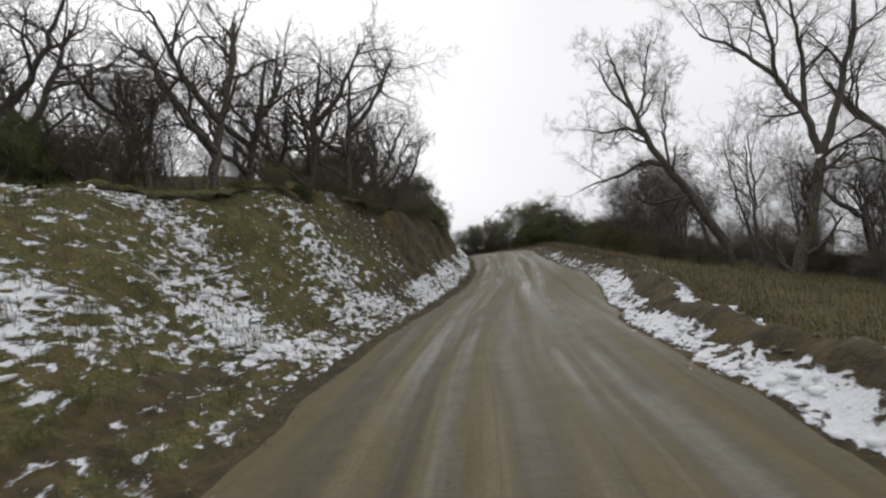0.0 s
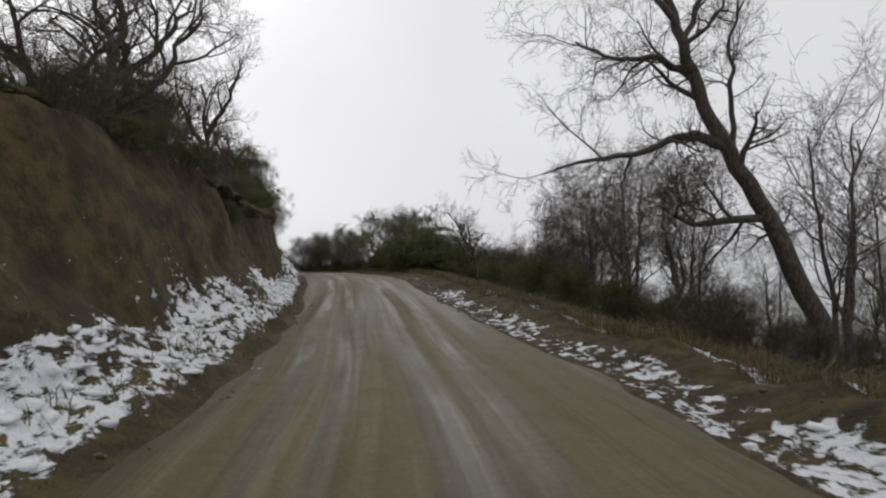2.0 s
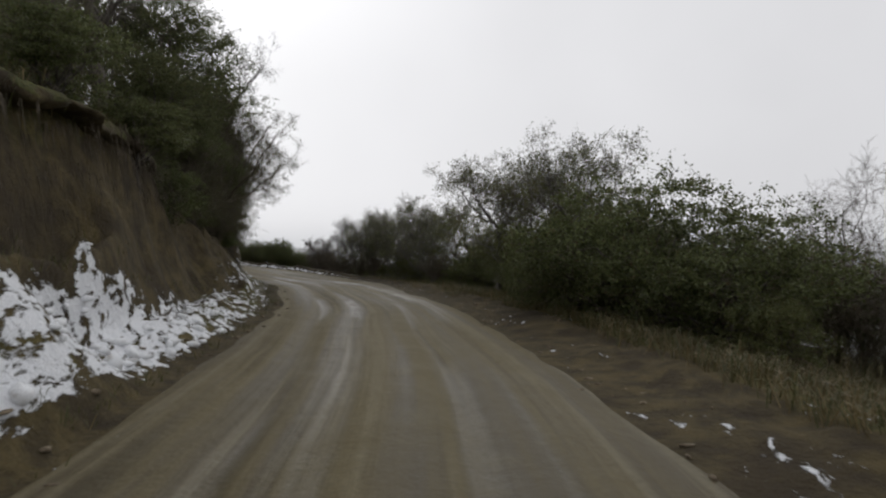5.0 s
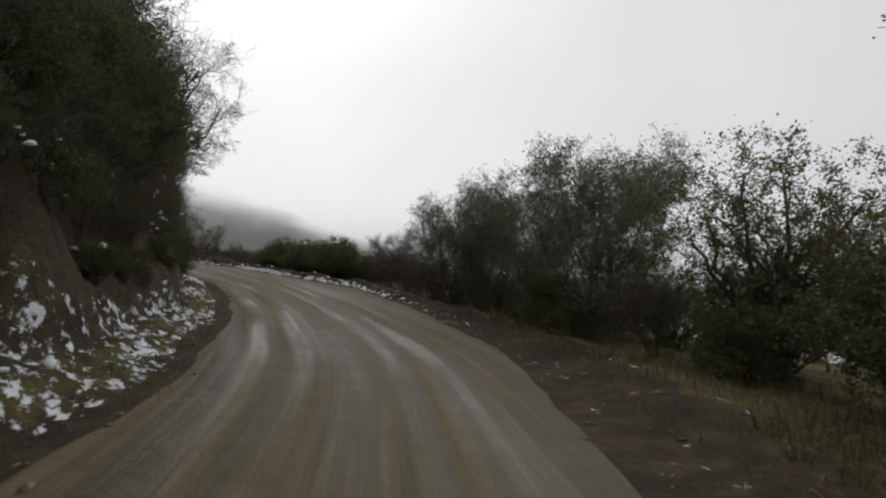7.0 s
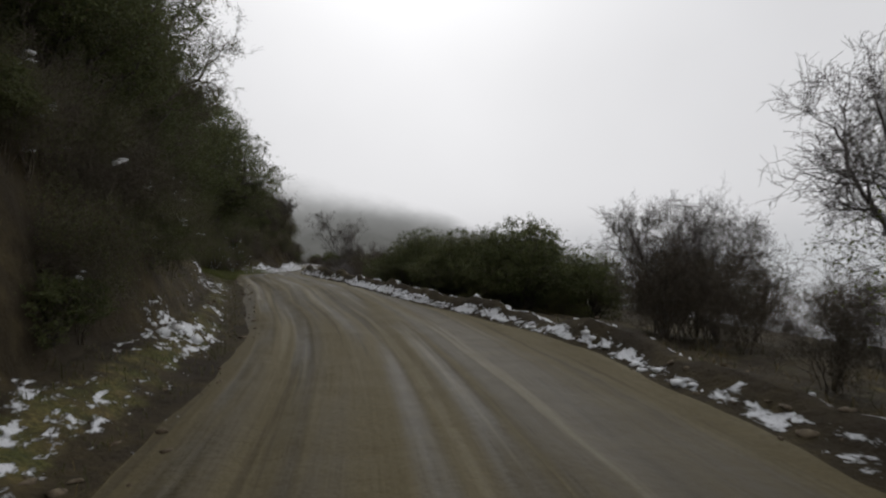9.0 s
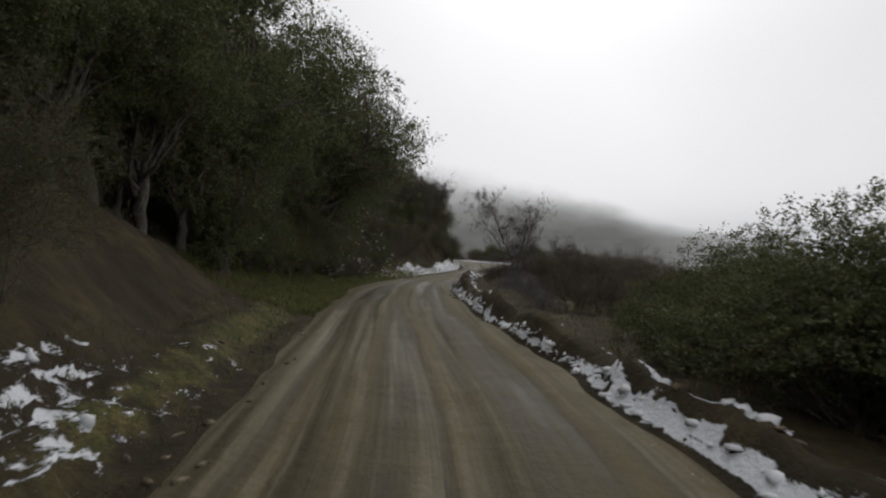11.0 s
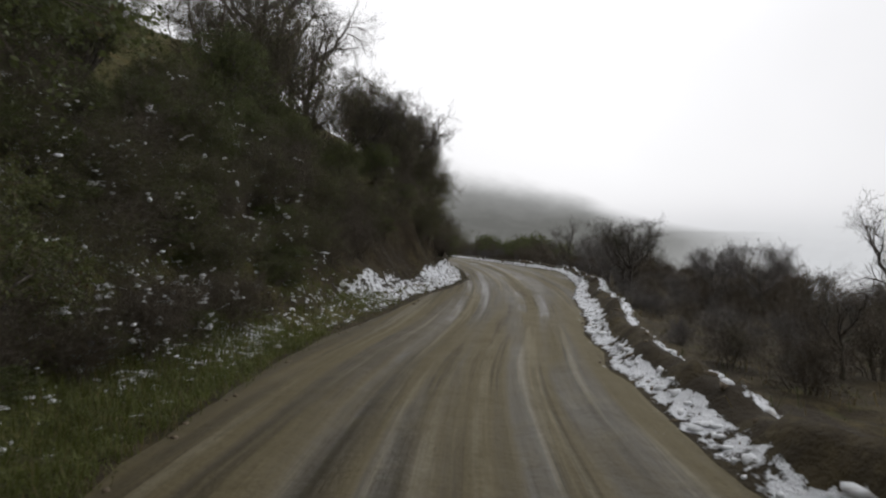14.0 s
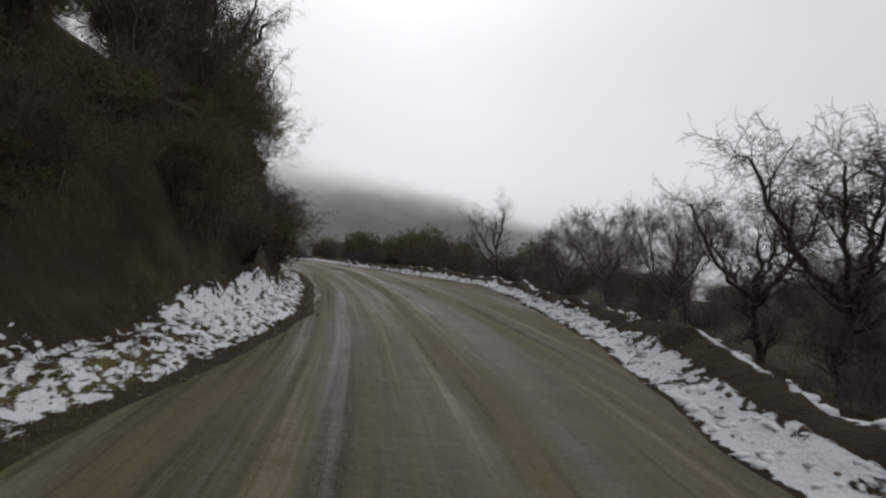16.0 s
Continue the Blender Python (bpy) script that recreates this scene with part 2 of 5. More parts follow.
# ---- mesh helpers ----
def sheet(name, verts, faces, material, uvs=None, fields=None, smooth=True):
    """A mesh from arrays: verts (n, 3), faces (m, 3 or 4), a uv per vertex and named fields per vertex."""
    me = bpy.data.meshes.new(name)
    verts, faces = np.asarray(verts, np.float32), np.asarray(faces, np.int32)
    m, k = faces.shape
    me.vertices.add(len(verts))
    me.vertices.foreach_set("co", verts.ravel())
    me.loops.add(m * k)
    me.loops.foreach_set("vertex_index", faces.ravel())
    me.polygons.add(m)
    me.polygons.foreach_set("loop_start", np.arange(0, m * k, k, dtype=np.int32))
    me.polygons.foreach_set("use_smooth", np.full(m, smooth))
    me.update(calc_edges=True)
    if uvs is not None:
        layer = me.uv_layers.new(name="along")
        layer.data.foreach_set("uv", np.asarray(uvs, np.float32)[faces.ravel()].ravel())
    for key, values in (fields or {}).items():
        me.attributes.new(key, "FLOAT", "POINT").data.foreach_set("value", np.asarray(values, np.float32))
    me.materials.append(material)
    me.validate()
    return me


def grid_faces(rows, cols):
    i = np.arange(rows * cols).reshape(rows, cols)
    return np.stack([i[:-1, :-1], i[:-1, 1:], i[1:, 1:], i[1:, :-1]], -1).reshape(-1, 4)


def hashed(ix, iy, seed):
    h = (ix.astype(np.int64) * 374761393 + iy.astype(np.int64) * 668265263 + seed * 982451653) & 0xFFFFFFFF
    h = ((h ^ (h >> 13)) * 1274126177) & 0xFFFFFFFF
    return ((h ^ (h >> 16)) & 0xFFFF) / 65535.0


def bumps(x, y, seed=0, octaves=4):
    """Smooth noise between about -1 and 1 over a plane."""
    total, size = 0.0, 1.0
    for o in range(octaves):
        fx, fy = np.floor(x), np.floor(y)
        u, v = x - fx, y - fy
        u, v = u * u * (3 - 2 * u), v * v * (3 - 2 * v)
        a, b = hashed(fx, fy, seed + o), hashed(fx + 1, fy, seed + o)
        c, d = hashed(fx, fy + 1, seed + o), hashed(fx + 1, fy + 1, seed + o)
        total = total + size * ((a + (b - a) * u) * (1 - v) + (c + (d - c) * u) * v - 0.5)
        x, y, size = x * 2.03 + 17.1, y * 2.03 + 5.7, size * 0.5
    return total


def part(name, mesh, parent, label=""):
    ob = new(name, mesh)
    ob.parent = parent
    return tagged(ob, label)


def stand(name, at_place, label, category, group=""):
    """The Empty at the base of a thing."""
    ob = new(name)
    ob.location = at_place
    return tagged(ob, label, category, group)


# ---- the line of the road, and the land on both sides of it ----
ROAD_LINE = [(-2.0, -35.6, -1.45), (-1.6, -27.0, -1.45), (-1.2, -18.0, -1.45), (-0.7, -9.0, -1.45), (0.0, 0.0, -1.45), (0.5, 8.9, -1.48),
             (1.5, 17.9, -1.56), (2.7, 26.8, -1.56), (3.6, 35.7, -1.18), (4.0, 44.7, -0.83), (3.8, 53.7, -0.85), (2.2, 62.5, -0.90),
             (-0.8, 71.0, -0.99), (-5.0, 79.0, -0.82), (-10.2, 86.3, -0.47), (-15.6, 93.5, -0.38), (-20.7, 100.9, -0.49),
             (-25.0, 108.8, -0.71), (-28.3, 117.2, -0.98), (-31.9, 125.4, -0.99), (-36.0, 133.4, -0.99), (-40.7, 141.1, -0.99),
             (-45.9, 148.4, -0.99), (-51.6, 155.4, -0.99), (-57.9, 161.8, -0.99), (-65.0, 167.3, -0.99), (-72.8, 171.8, -0.99),
             (-81.1, 175.3, -0.99), (-89.8, 177.5, -0.99), (-98.7, 178.5, -0.99), (-107.7, 178.4, -0.99), (-116.6, 177.0, -0.99)]


def smoothed(a, k):
    w = np.hanning(k + 2)[1:-1]
    return np.convolve(np.pad(a, k // 2, mode="edge"), w / w.sum(), "valid")


_line = np.array(ROAD_LINE)
_line = np.vstack([_line[0] + (_line[0] - _line[1]) * 14, _line, _line[-1] + (_line[-1] - _line[-2]) * 20])
_run = np.concatenate([[0], np.cumsum(np.hypot(*np.diff(_line[:, :2], axis=0).T))])
_run -= _run[5]
LINE_S = np.arange(_run[0], _run[-1], 0.5)
LINE_X, LINE_Y, LINE_Z = (smoothed(np.interp(LINE_S, _run, _line[:, i]), 17) for i in range(3))
_tx, _ty = np.gradient(LINE_X), np.gradient(LINE_Y)
_n = np.hypot(_tx, _ty)
SIDE_X, SIDE_Y = _ty / _n, -_tx / _n
FAR_SIDE = (math.cos(radians(38)), math.sin(radians(38)))


def knots(s, *pairs):
    return np.interp(s, [p[0] for p in pairs], [p[1] for p in pairs])


def edge_left(s):
    s = np.asarray(s, float)
    return knots(s, (0, -2.3), (14, -2.3), (20, -1.9), (31, -1.75), (36, -1.95), (50, -2.0), (58, -2.1), (62, -1.95), (68, -1.75), (74, -1.6), (80, -1.38), (86, -1.4), (97, -1.5),
                 (104, -1.65), (110, -2.15), (116, -2.5), (122, -2.9), (128, -2.6), (131, -2.3), (135, -1.6), (139, -1.0), (160, -1.2), (180, -2)) + 0.13 * bumps(s * 0.8, s * 0.0, 201, 3)


def edge_right(s):
    s = np.asarray(s, float)
    return knots(s, (0, 1.8), (9, 1.9), (19, 2.6), (24, 2.7), (29, 2.3), (33, 2.0), (38, 1.85), (42, 1.95), (58, 1.75), (64, 2.35), (72, 2.9), (78, 3.15), (82, 2.7), (87, 1.9), (92, 1.65),
                 (98, 1.5), (110, 1.7), (122, 1.75), (127, 2.1), (130, 2.3), (134, 2.85), (138, 3.3), (144, 3.8), (150, 2.9), (160, 2.0)) + 0.13 * bumps(s * 0.8, s * 0.0, 207, 3)


def berm_width(s):
    """How far outside the edge of the road the crest of the berm runs."""
    return knots(s, (0, 0.8), (8, 0.9), (15, 1.4), (40, 1.6), (60, 1.5), (67, 1.2), (73, 0.8), (78, 0.5), (90, 0.42), (100, 0.45), (110, 0.75), (120, 0.7), (126, 1.0), (133, 0.9), (138, 0.55), (160, 0.5)) + 0.12 * bumps(s * 0.5, s * 0.0, 211, 2)


def verge_width(s):
    return knots(s, (10, 1.1), (22, 0.9), (45, 0.9), (52, 1.2), (78, 1.2), (86, 0.9), (95, 1.2), (104, 1.7), (114, 1.7), (122, 1.3), (135, 1.2), (142, 0.8), (160, 1.0))


def face_width(s):
    return knots(s, (0, 4.0), (10, 3.8), (17, 2.7), (22, 2.2), (27, 1.3), (32, 0.9), (45, 0.8), (52, 1.2), (66, 1.0), (78, 1.1), (86, 1.8), (95, 2.6), (104, 3.0), (112, 4.2), (124, 4.2), (132, 2.4), (138, 1.4), (142, 0.9), (160, 1.2))


def bank_height(s):
    return knots(s, (0, 3.3), (12, 3.8), (18, 4.05), (22, 3.9), (26, 3.5), (30, 3.15), (34, 2.9), (38, 2.7), (42, 2.85), (48, 3.05), (56, 2.5), (64, 2.6), (72, 3.3), (80, 3.4), (90, 2.9), (100, 2.2), (108, 2.4), (114, 3.8), (124, 4.2), (134, 3.9), (145, 4.0), (165, 3.0))


def berm_height(s):
    return knots(s, (0, 0.30), (12, 0.32), (24, 0.24), (40, 0.18), (48, 0.10), (70, 0.08), (78, 0.22), (86, 0.32), (100, 0.32), (118, 0.32), (140, 0.28), (160, 0.25))


def ease(a, b, x):
    t = np.clip((x - a) / (b - a), 0, 1)
    return t * t * (3 - 2 * t)


def land_height(s, d):
    """The height of the land at s metres along the road and d metres to its right."""
    s, d = np.broadcast_arrays(np.asarray(s, float), np.asarray(d, float))
    z = np.interp(s, LINE_S, LINE_Z)
    el, er = edge_left(s), edge_right(s)
    u = el - d
    v, f, b = verge_width(s), face_width(s), bank_height(s)
    left = -0.07 * np.exp(-((u - 0.15) / 0.16) ** 2) + 0.34 * ease(0.2, 1.0, u / v) * np.minimum(1, 1)
    climb = (u - v) * b / f
    ragged = ease(v - 0.1, v + 0.15, u) * (1 - ease(v + f, v + f + 0.4, u))
    t = np.clip((u + ragged * np.minimum(1, f) * (0.55 * bumps(s * 0.33, climb * 0.45, 15, 2) + 0.20 * bumps(s * 1.0, climb * 0.8, 17, 2) + 0.07 * bumps(s * 2.3, climb * 2.3, 16, 2)) - v) / f, 0, 1)
    left = left + (b - 0.34) * (0.55 * t + 0.45 * ease(0, 1, t))
    fallen = np.maximum(0, bumps(s * 0.21, s * 0.0, 19, 2) - 0.02) * ease(16, 22, s) * (1 - ease(54, 66, s)) * 5.0
    left = np.maximum(left, np.minimum(fallen, 1.5) * np.clip((u - v + 0.75) / (0.75 + 0.4 * f), 0, 1) * (1 - ease(v + f * 0.5, v + f, u)))
    up = np.maximum(0, u - v - f)
    steep = knots(s, (0, 0.05), (52, 0.08), (66, 0.6), (100, 0.62), (140, 0.65))
    beyond = knots(s, (0, -0.10), (40, -0.05), (80, 0.05), (110, 0.2))
    left = left + steep * np.minimum(up, 11) + 0.3 * steep * np.clip(up - 11, 0, 15) + beyond * np.clip(up - 26, 0, 40) + 0.04 * np.maximum(up - 66, 0)
    rough_left = ease(0.1, 0.9, u)
    left = left + rough_left * (0.10 * (1 - 0.8 * ragged) * bumps(s * 1.9, d * 1.9, 3) + 0.26 * ease(v * 0.8, v + f, u) * bumps(s * 0.55, d * 0.6, 9) + 0.05 * (1 - ragged) * bumps(s * 6, d * 6, 21))
    left = left + 0.9 * ease(4, 16, u) * bumps(s * 0.09, d * 0.09, 31)
    r = d - er
    wide = berm_width(s) / 0.9
    rb = r / wide
    right = berm_height(s) * np.exp(-((rb - 0.7) / 0.36) ** 2) * (1 + 0.8 * bumps(s * 0.9, d * 0.9, 41) + 0.3 * bumps(s * 3.1, d * 3.1, 43, 3))
    down = np.maximum(0, rb - 1.1) * wide
    right = right - knots(s, (0, 0.24), (40, 0.25), (60, 0.15), (100, 0.14), (130, 0.12)) * np.minimum(down, 10) - 0.45 * np.clip(down - 10, 0, 70) - 0.05 * np.maximum(down - 80, 0)
    right = right + ease(0.1, 1.0, r) * (0.09 * bumps(s * 1.7, d * 1.7, 51) + 0.04 * bumps(s * 6, d * 6, 61)) + 0.7 * ease(5, 20, r) * bumps(s * 0.08, d * 0.08, 71)
    wheel = sum(np.exp(-((d - c - 0.25 * np.sin(s * 0.11 + c)) / 0.2) ** 2) for c in (-0.85, 0.75))
    track = 0.05 * (1 - (d / 2.6) ** 2) - 0.05 * wheel + 0.018 * bumps(s * 0.35, d * 4.5, 81) + 0.02 * bumps(s * 2.2, d * 2.2, 91)
    inside = ease(0, 0.35, u * -1) * ease(0, 0.35, r * -1)
    return z + np.where(u > 0, left, np.where(r > 0, right, track * inside))


def land_xy(s, d):
    s, d = np.broadcast_arrays(np.asarray(s, float), np.asarray(d, float))
    far = ease(14, 70, np.abs(d))
    nx = np.interp(s, LINE_S, SIDE_X) * (1 - far) + FAR_SIDE[0] * far
    ny = np.interp(s, LINE_S, SIDE_Y) * (1 - far) + FAR_SIDE[1] * far
    n = np.hypot(nx, ny)
    return np.interp(s, LINE_S, LINE_X) + d * nx / n, np.interp(s, LINE_S, LINE_Y) + d * ny / n


def at(s, d, sink=0.0):
    """The place on the land at s, d."""
    x, y = land_xy(s, d)
    return Vector((float(x), float(y), float(land_height(s, d)) - sink))


def snow_cover(s, d):
    """How much snow lies: 0 none, 0.5 half, 1 whole."""
    el, er = edge_left(s), edge_right(s)
    u, r = el - d, d - er
    v, f = verge_width(s), face_width(s)
    gentle = 1 - 0.35 * ease(9, 14, s) - 0.65 * ease(18, 28, s)
    t = np.clip((u - v) / f, 0, 1)
    tongue = 0.08 + (0.50 - 0.34 * ease(50, 66, s)) * np.maximum(0, bumps(s * 0.42, d * 0.3, 103, 3)) + 0.14 * bumps(s * 1.6, d * 1.9, 105, 3)
    apron = ease(0.12, 0.45, u) * (1 - ease(tongue, tongue + 0.16, t))
    over = land_height(s, d) - np.interp(s, LINE_S, LINE_Z)
    crown = 1.0 + 0.5 * bumps(s * 0.9, s * 0.0, 107, 3)
    apron = apron * (1 - ease(124, 130, s) * ease(crown - 0.25, crown + 0.1, over))
    apron_amount = knots(s, (0, 0.44), (16, 0.50), (24, 0.58), (30, 0.60), (44, 0.58), (50, 0.5), (60, 0.46), (70, 0.44), (80, 0.42), (90, 0.34), (98, 0.2), (106, 0.0), (112, 0.1), (117, 0.50), (126, 0.44), (134, 0.56), (150, 0.56))
    slope = ease(v, v + 0.5, u) * (1 - ease(v + f, v + f + 1.5, u))
    top = ease(v + f, v + f + 1.0, u)
    left = np.maximum(apron * (apron_amount - 0.22 * ease(0.02, 0.3, t)), slope * (0.53 * gentle + 0.10 * (1 - gentle) + 0.30 * np.exp(-((s - 118) / 6) ** 2))) + top * (0.46 * gentle + 0.16)
    left = left + 0.34 * bumps(s * 0.5, d * 0.5, 101, 3) * ease(0.2, 0.8, u) * (0.35 + 0.65 * np.maximum(gentle, apron))
    rb = 0.9 * r / berm_width(s)
    near = ease(-0.05, 0.12, r) * (1 - ease(0.35, 0.58, rb)) * 0.95
    crest = np.exp(-((rb - 0.93) / 0.17) ** 2) * 1.1
    berm_amount = knots(s, (0, 0.68), (14, 0.66), (26, 0.46), (34, 0.44), (40, 0.28), (48, 0.22), (62, 0.30), (72, 0.36), (78, 0.60), (88, 0.68), (100, 0.62), (108, 0.44), (114, 0.70), (122, 0.72), (134, 0.72), (160, 0.66))
    right = np.maximum(near, crest) * berm_amount + 0.34 * bumps(s * 0.6, d * 0.6, 111, 3) * ease(0, 0.4, r) * (1 - ease(1.2, 1.7, rb)) + 0.06 * ease(1.2, 3, r)
    on_road = knots(s, (0, 0.04), (100, 0.06), (160, 0.10)) + 0.35 * np.exp(-((d - el) / 0.25) ** 2) * apron_amount + 0.3 * np.exp(-((d - er) / 0.2) ** 2) * berm_amount
    return np.where(u > 0, left, np.where(r > 0, right, on_road))


def grass_cover(s, d):
    el, er = edge_left(s), edge_right(s)
    u, r = el - d, d - er
    v, f = verge_width(s), face_width(s)
    gentle = 1 - ease(16, 24, s)
    left = ease(0.1, 0.6, u) * (1 - ease(v * 0.7, v + 0.2, u)) * 0.50 + ease(v, v + 0.4, u) * (1 - ease(v + f - 0.4, v + f, u)) * (0.44 * gentle + 0.12 + 0.34 * ease(100, 112, s) * (1 - ease(123, 130, s))) + ease(v + f - 0.4, v + f + 0.2, u) * 0.75
    left = left + 0.3 * np.exp(-((s - 108) / 9) ** 2) * ease(0.0, 0.5, u)
    right = ease(0.9, 1.7, r) * (0.72 - 0.40 * ease(64, 78, s))
    return np.where(u > 0, left, np.where(r > 0, right, 0.0))


def dry_cover(s, d):
    return np.where(d > 0, 0.62 - 0.3 * ease(20, 40, s), 0.30 - 0.35 * np.exp(-((s - 108) / 9) ** 2))


def land_mesh(name, s, cols_d, material):
    """One strip of land: s is a column of stations, cols_d gives the offsets for each."""
    S, D = np.broadcast_arrays(s[:, None], cols_d)
    X, Y = land_xy(S, D)
    Z = land_height(S, D)
    # the last field is shade put into the clay colour by stretch
    fields = {"snow": snow_cover(S, D).ravel(), "grass": grass_cover(S, D).ravel(), "dry": dry_cover(S, D).ravel(), "pale": 0.18 * (1 - ease(34, 56, S)).ravel(), "painted_shade": (0.55 * ease(52, 66, S) + 0.2 * ease(120, 130, S)).ravel()}
    return sheet(name, np.stack([X, Y, Z], -1).reshape(-1, 3), grid_faces(*S.shape), material, np.stack([S, D], -1).reshape(-1, 2), fields)


STATIONS = np.concatenate([np.arange(-140, -20, 10.0), np.arange(-20, -4, 1.0), np.arange(-4, 165, 0.2), np.arange(165, 240, 1.5), np.arange(240, 330, 10.0)])
_across = np.linspace(0, 1, 34)
_el, _er = edge_left(STATIONS)[:, None], edge_right(STATIONS)[:, None]
road = new("road", land_mesh("road", STATIONS, _el + (_er - _el) * _across, MAT_ROAD))
tagged(road, "wet brown clay road with smeared wheel tracks and thin snow at its edges", "road", kind="structure")
_out = np.concatenate([np.arange(0, 1.8, 0.11), np.arange(1.8, 7.0, 0.17), np.arange(7.0, 16, 0.5), np.arange(16, 40, 2.0), [42, 50, 65, 90, 130, 200, 320]])
_v, _f = verge_width(STATIONS)[:, None], face_width(STATIONS)[:, None]
_bank_out = np.concatenate([_v * np.linspace(0, 0.94, 13), _v + _f * np.linspace(0, 1, 46), _v + _f + np.concatenate([np.arange(0.12, 3.0, 0.2), np.arange(3.0, 12, 0.6), np.arange(12, 40, 2.5), [45, 60, 90, 130, 200, 320]])], 1)
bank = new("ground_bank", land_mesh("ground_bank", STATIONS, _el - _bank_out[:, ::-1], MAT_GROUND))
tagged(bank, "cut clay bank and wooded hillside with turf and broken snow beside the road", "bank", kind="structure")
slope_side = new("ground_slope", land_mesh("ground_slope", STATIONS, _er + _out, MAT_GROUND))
tagged(slope_side, "snowy roadside berm and grassy slope falling away into the valley", "slope", kind="structure")


def turf_lip(name, s0, s1, seed, reach_most, label):
    """Turf and roots held together over the edge of the cut bank: a ragged slab that hangs out past the clay."""
    s = np.arange(s0, s1, 0.1)
    lip_d = edge_left(s) - verge_width(s) - face_width(s)
    out = (0.22 + 0.70 * np.maximum(0, bumps(s * 0.5, s * 0.0, seed, 3) + 0.25) + 0.22 * bumps(s * 2.4, s * 0.0, seed + 9, 3)) * reach_most * ease(s0, s0 + 4, s) * (1 - ease(s1 - 4, s1, s))
    thick = 0.08 + 0.24 * np.maximum(0, bumps(s * 1.7, s * 0.0, seed + 5, 4) + 0.25)
    top = land_height(s, lip_d - 0.25)
    shape = ((-1.3, None, 0.02), (-0.7, None, 0.05), (-0.25, None, 0.06), (0.0, 0.0, 0.05), (0.45, 0.0, 0.03), (0.8, 0.0, -0.02), (1.0, 0.35, -0.02), (0.96, 0.8, 0.0), (0.6, 1.0, 0.0), (0.15, 1.15, 0.0), (-0.3, 1.3, 0.0))
    rows = []
    for k, (reach, drop, lift) in enumerate(shape):
        if drop is None:
            d = lip_d + reach
            z = land_height(s, d) + lift + 0.03 * bumps(s * 4.0, s * 0.0 + k * 3.1, seed + 20)
        else:
            d = lip_d + reach * out * (1 + 0.25 * bumps(s * 2.6, s * 0.0 + k * 1.7, seed + 30))
            z = top + lift - drop * thick - 0.10 * reach * out + 0.05 * bumps(s * 3.4, s * 0.0 + k * 2.3, seed + 40)
        x, y = land_xy(s, d)
        rows.append(np.stack([x, y, z], -1))
    n = len(s)
    grass = np.concatenate([np.full(n, 0.75 if k < 5 else 0.45 if k < 7 else 0.0) for k in range(len(shape))])
    zero = np.zeros(n * len(shape))
    # the same painted shade at an even 0.3 on the turf slab
    me = sheet(name, np.concatenate(rows), grid_faces(len(shape), n)[:, ::-1], MAT_GROUND, fields={"snow": zero + 0.12, "grass": grass, "dry": zero + 0.1, "pale": zero, "painted_shade": zero + 0.3})
    return tagged(new(name, me), label, "bank edge", kind="structure")


turf_lip("trim_turf", 10, 58, 301, 0.6, "ragged edge of turf and roots hanging over the cut bank")
turf_lip("trim_turf", 60, 96, 341, 0.45, "ragged edge of turf and roots hanging over the cut bank")
turf_lip("trim_turf", 126, 158, 381, 0.6, "ragged edge of turf and roots hanging over the cut bank")


# ---- plants ----
def tube(points, radii, sides):
    """Rings along a line of points, as vertices and quads."""
    p, r = np.asarray(points, float), np.asarray(radii, float)
    t = np.gradient(p, axis=0)
    t /= np.linalg.norm(t, axis=1)[:, None] + 1e-9
    ref = np.array([0.31, 0.86, 0.4]) if abs(t[0] @ np.array([0.31, 0.86, 0.4])) < 0.85 else np.array([1.0, 0.0, 0.0])
    a = np.cross(t, ref)
    a /= np.linalg.norm(a, axis=1)[:, None] + 1e-9
    b = np.cross(t, a)
    ang = np.linspace(0, 2 * np.pi, sides, endpoint=False)
    ring = a[:, None] * np.cos(ang)[None, :, None] + b[:, None] * np.sin(ang)[None, :, None]
    v = (p[:, None] + ring * r[:, None, None]).reshape(-1, 3)
    n = len(p)
    i = np.arange(n * sides).reshape(n, sides)
    j = np.roll(i, -1, axis=1)
    return v, np.stack([i[:-1], j[:-1], j[1:], i[1:]], -1).reshape(-1, 4)


def tubes(chains, sides):
    vs, fs, n = [], [], 0
    for points, radii in chains:
        v, f = tube(points, radii, sides)
        vs.append(v)
        fs.append(f + n)
        n += len(v)
    return np.concatenate(vs), np.concatenate(fs)


def wander(rng, start, way, length, r0, r1, steps, wobble, lift):
    """A crooked branch: its points and radii."""
    p, d = np.array(start, float), np.array(way, float) / np.linalg.norm(way)
    points = [p]
    for k in range(steps):
        d = d + wobble * rng.normal(size=3) + np.array([0, 0, lift])
        d /= np.linalg.norm(d)
        p = p + d * length / steps
        points.append(p)
    return np.array(points), np.linspace(r0, r1, steps + 1)


def sprout(rng, chain, share, low, spread):
    """A place on a branch and a way to grow from it."""
    points, radii = chain
    k = (low + (1 - low) * share) * (len(points) - 1.001)
    i = int(k)
    q = points[i] + (points[i + 1] - points[i]) * (k - i)
    axis = points[i + 1] - points[i]
    axis /= np.linalg.norm(axis) + 1e-9
    side = np.cross(axis, rng.normal(size=3))
    side /= np.linalg.norm(side) + 1e-9
    a = spread * rng.uniform(0.7, 1.25)
    return q, axis * math.cos(a) + side * math.sin(a), radii[i]


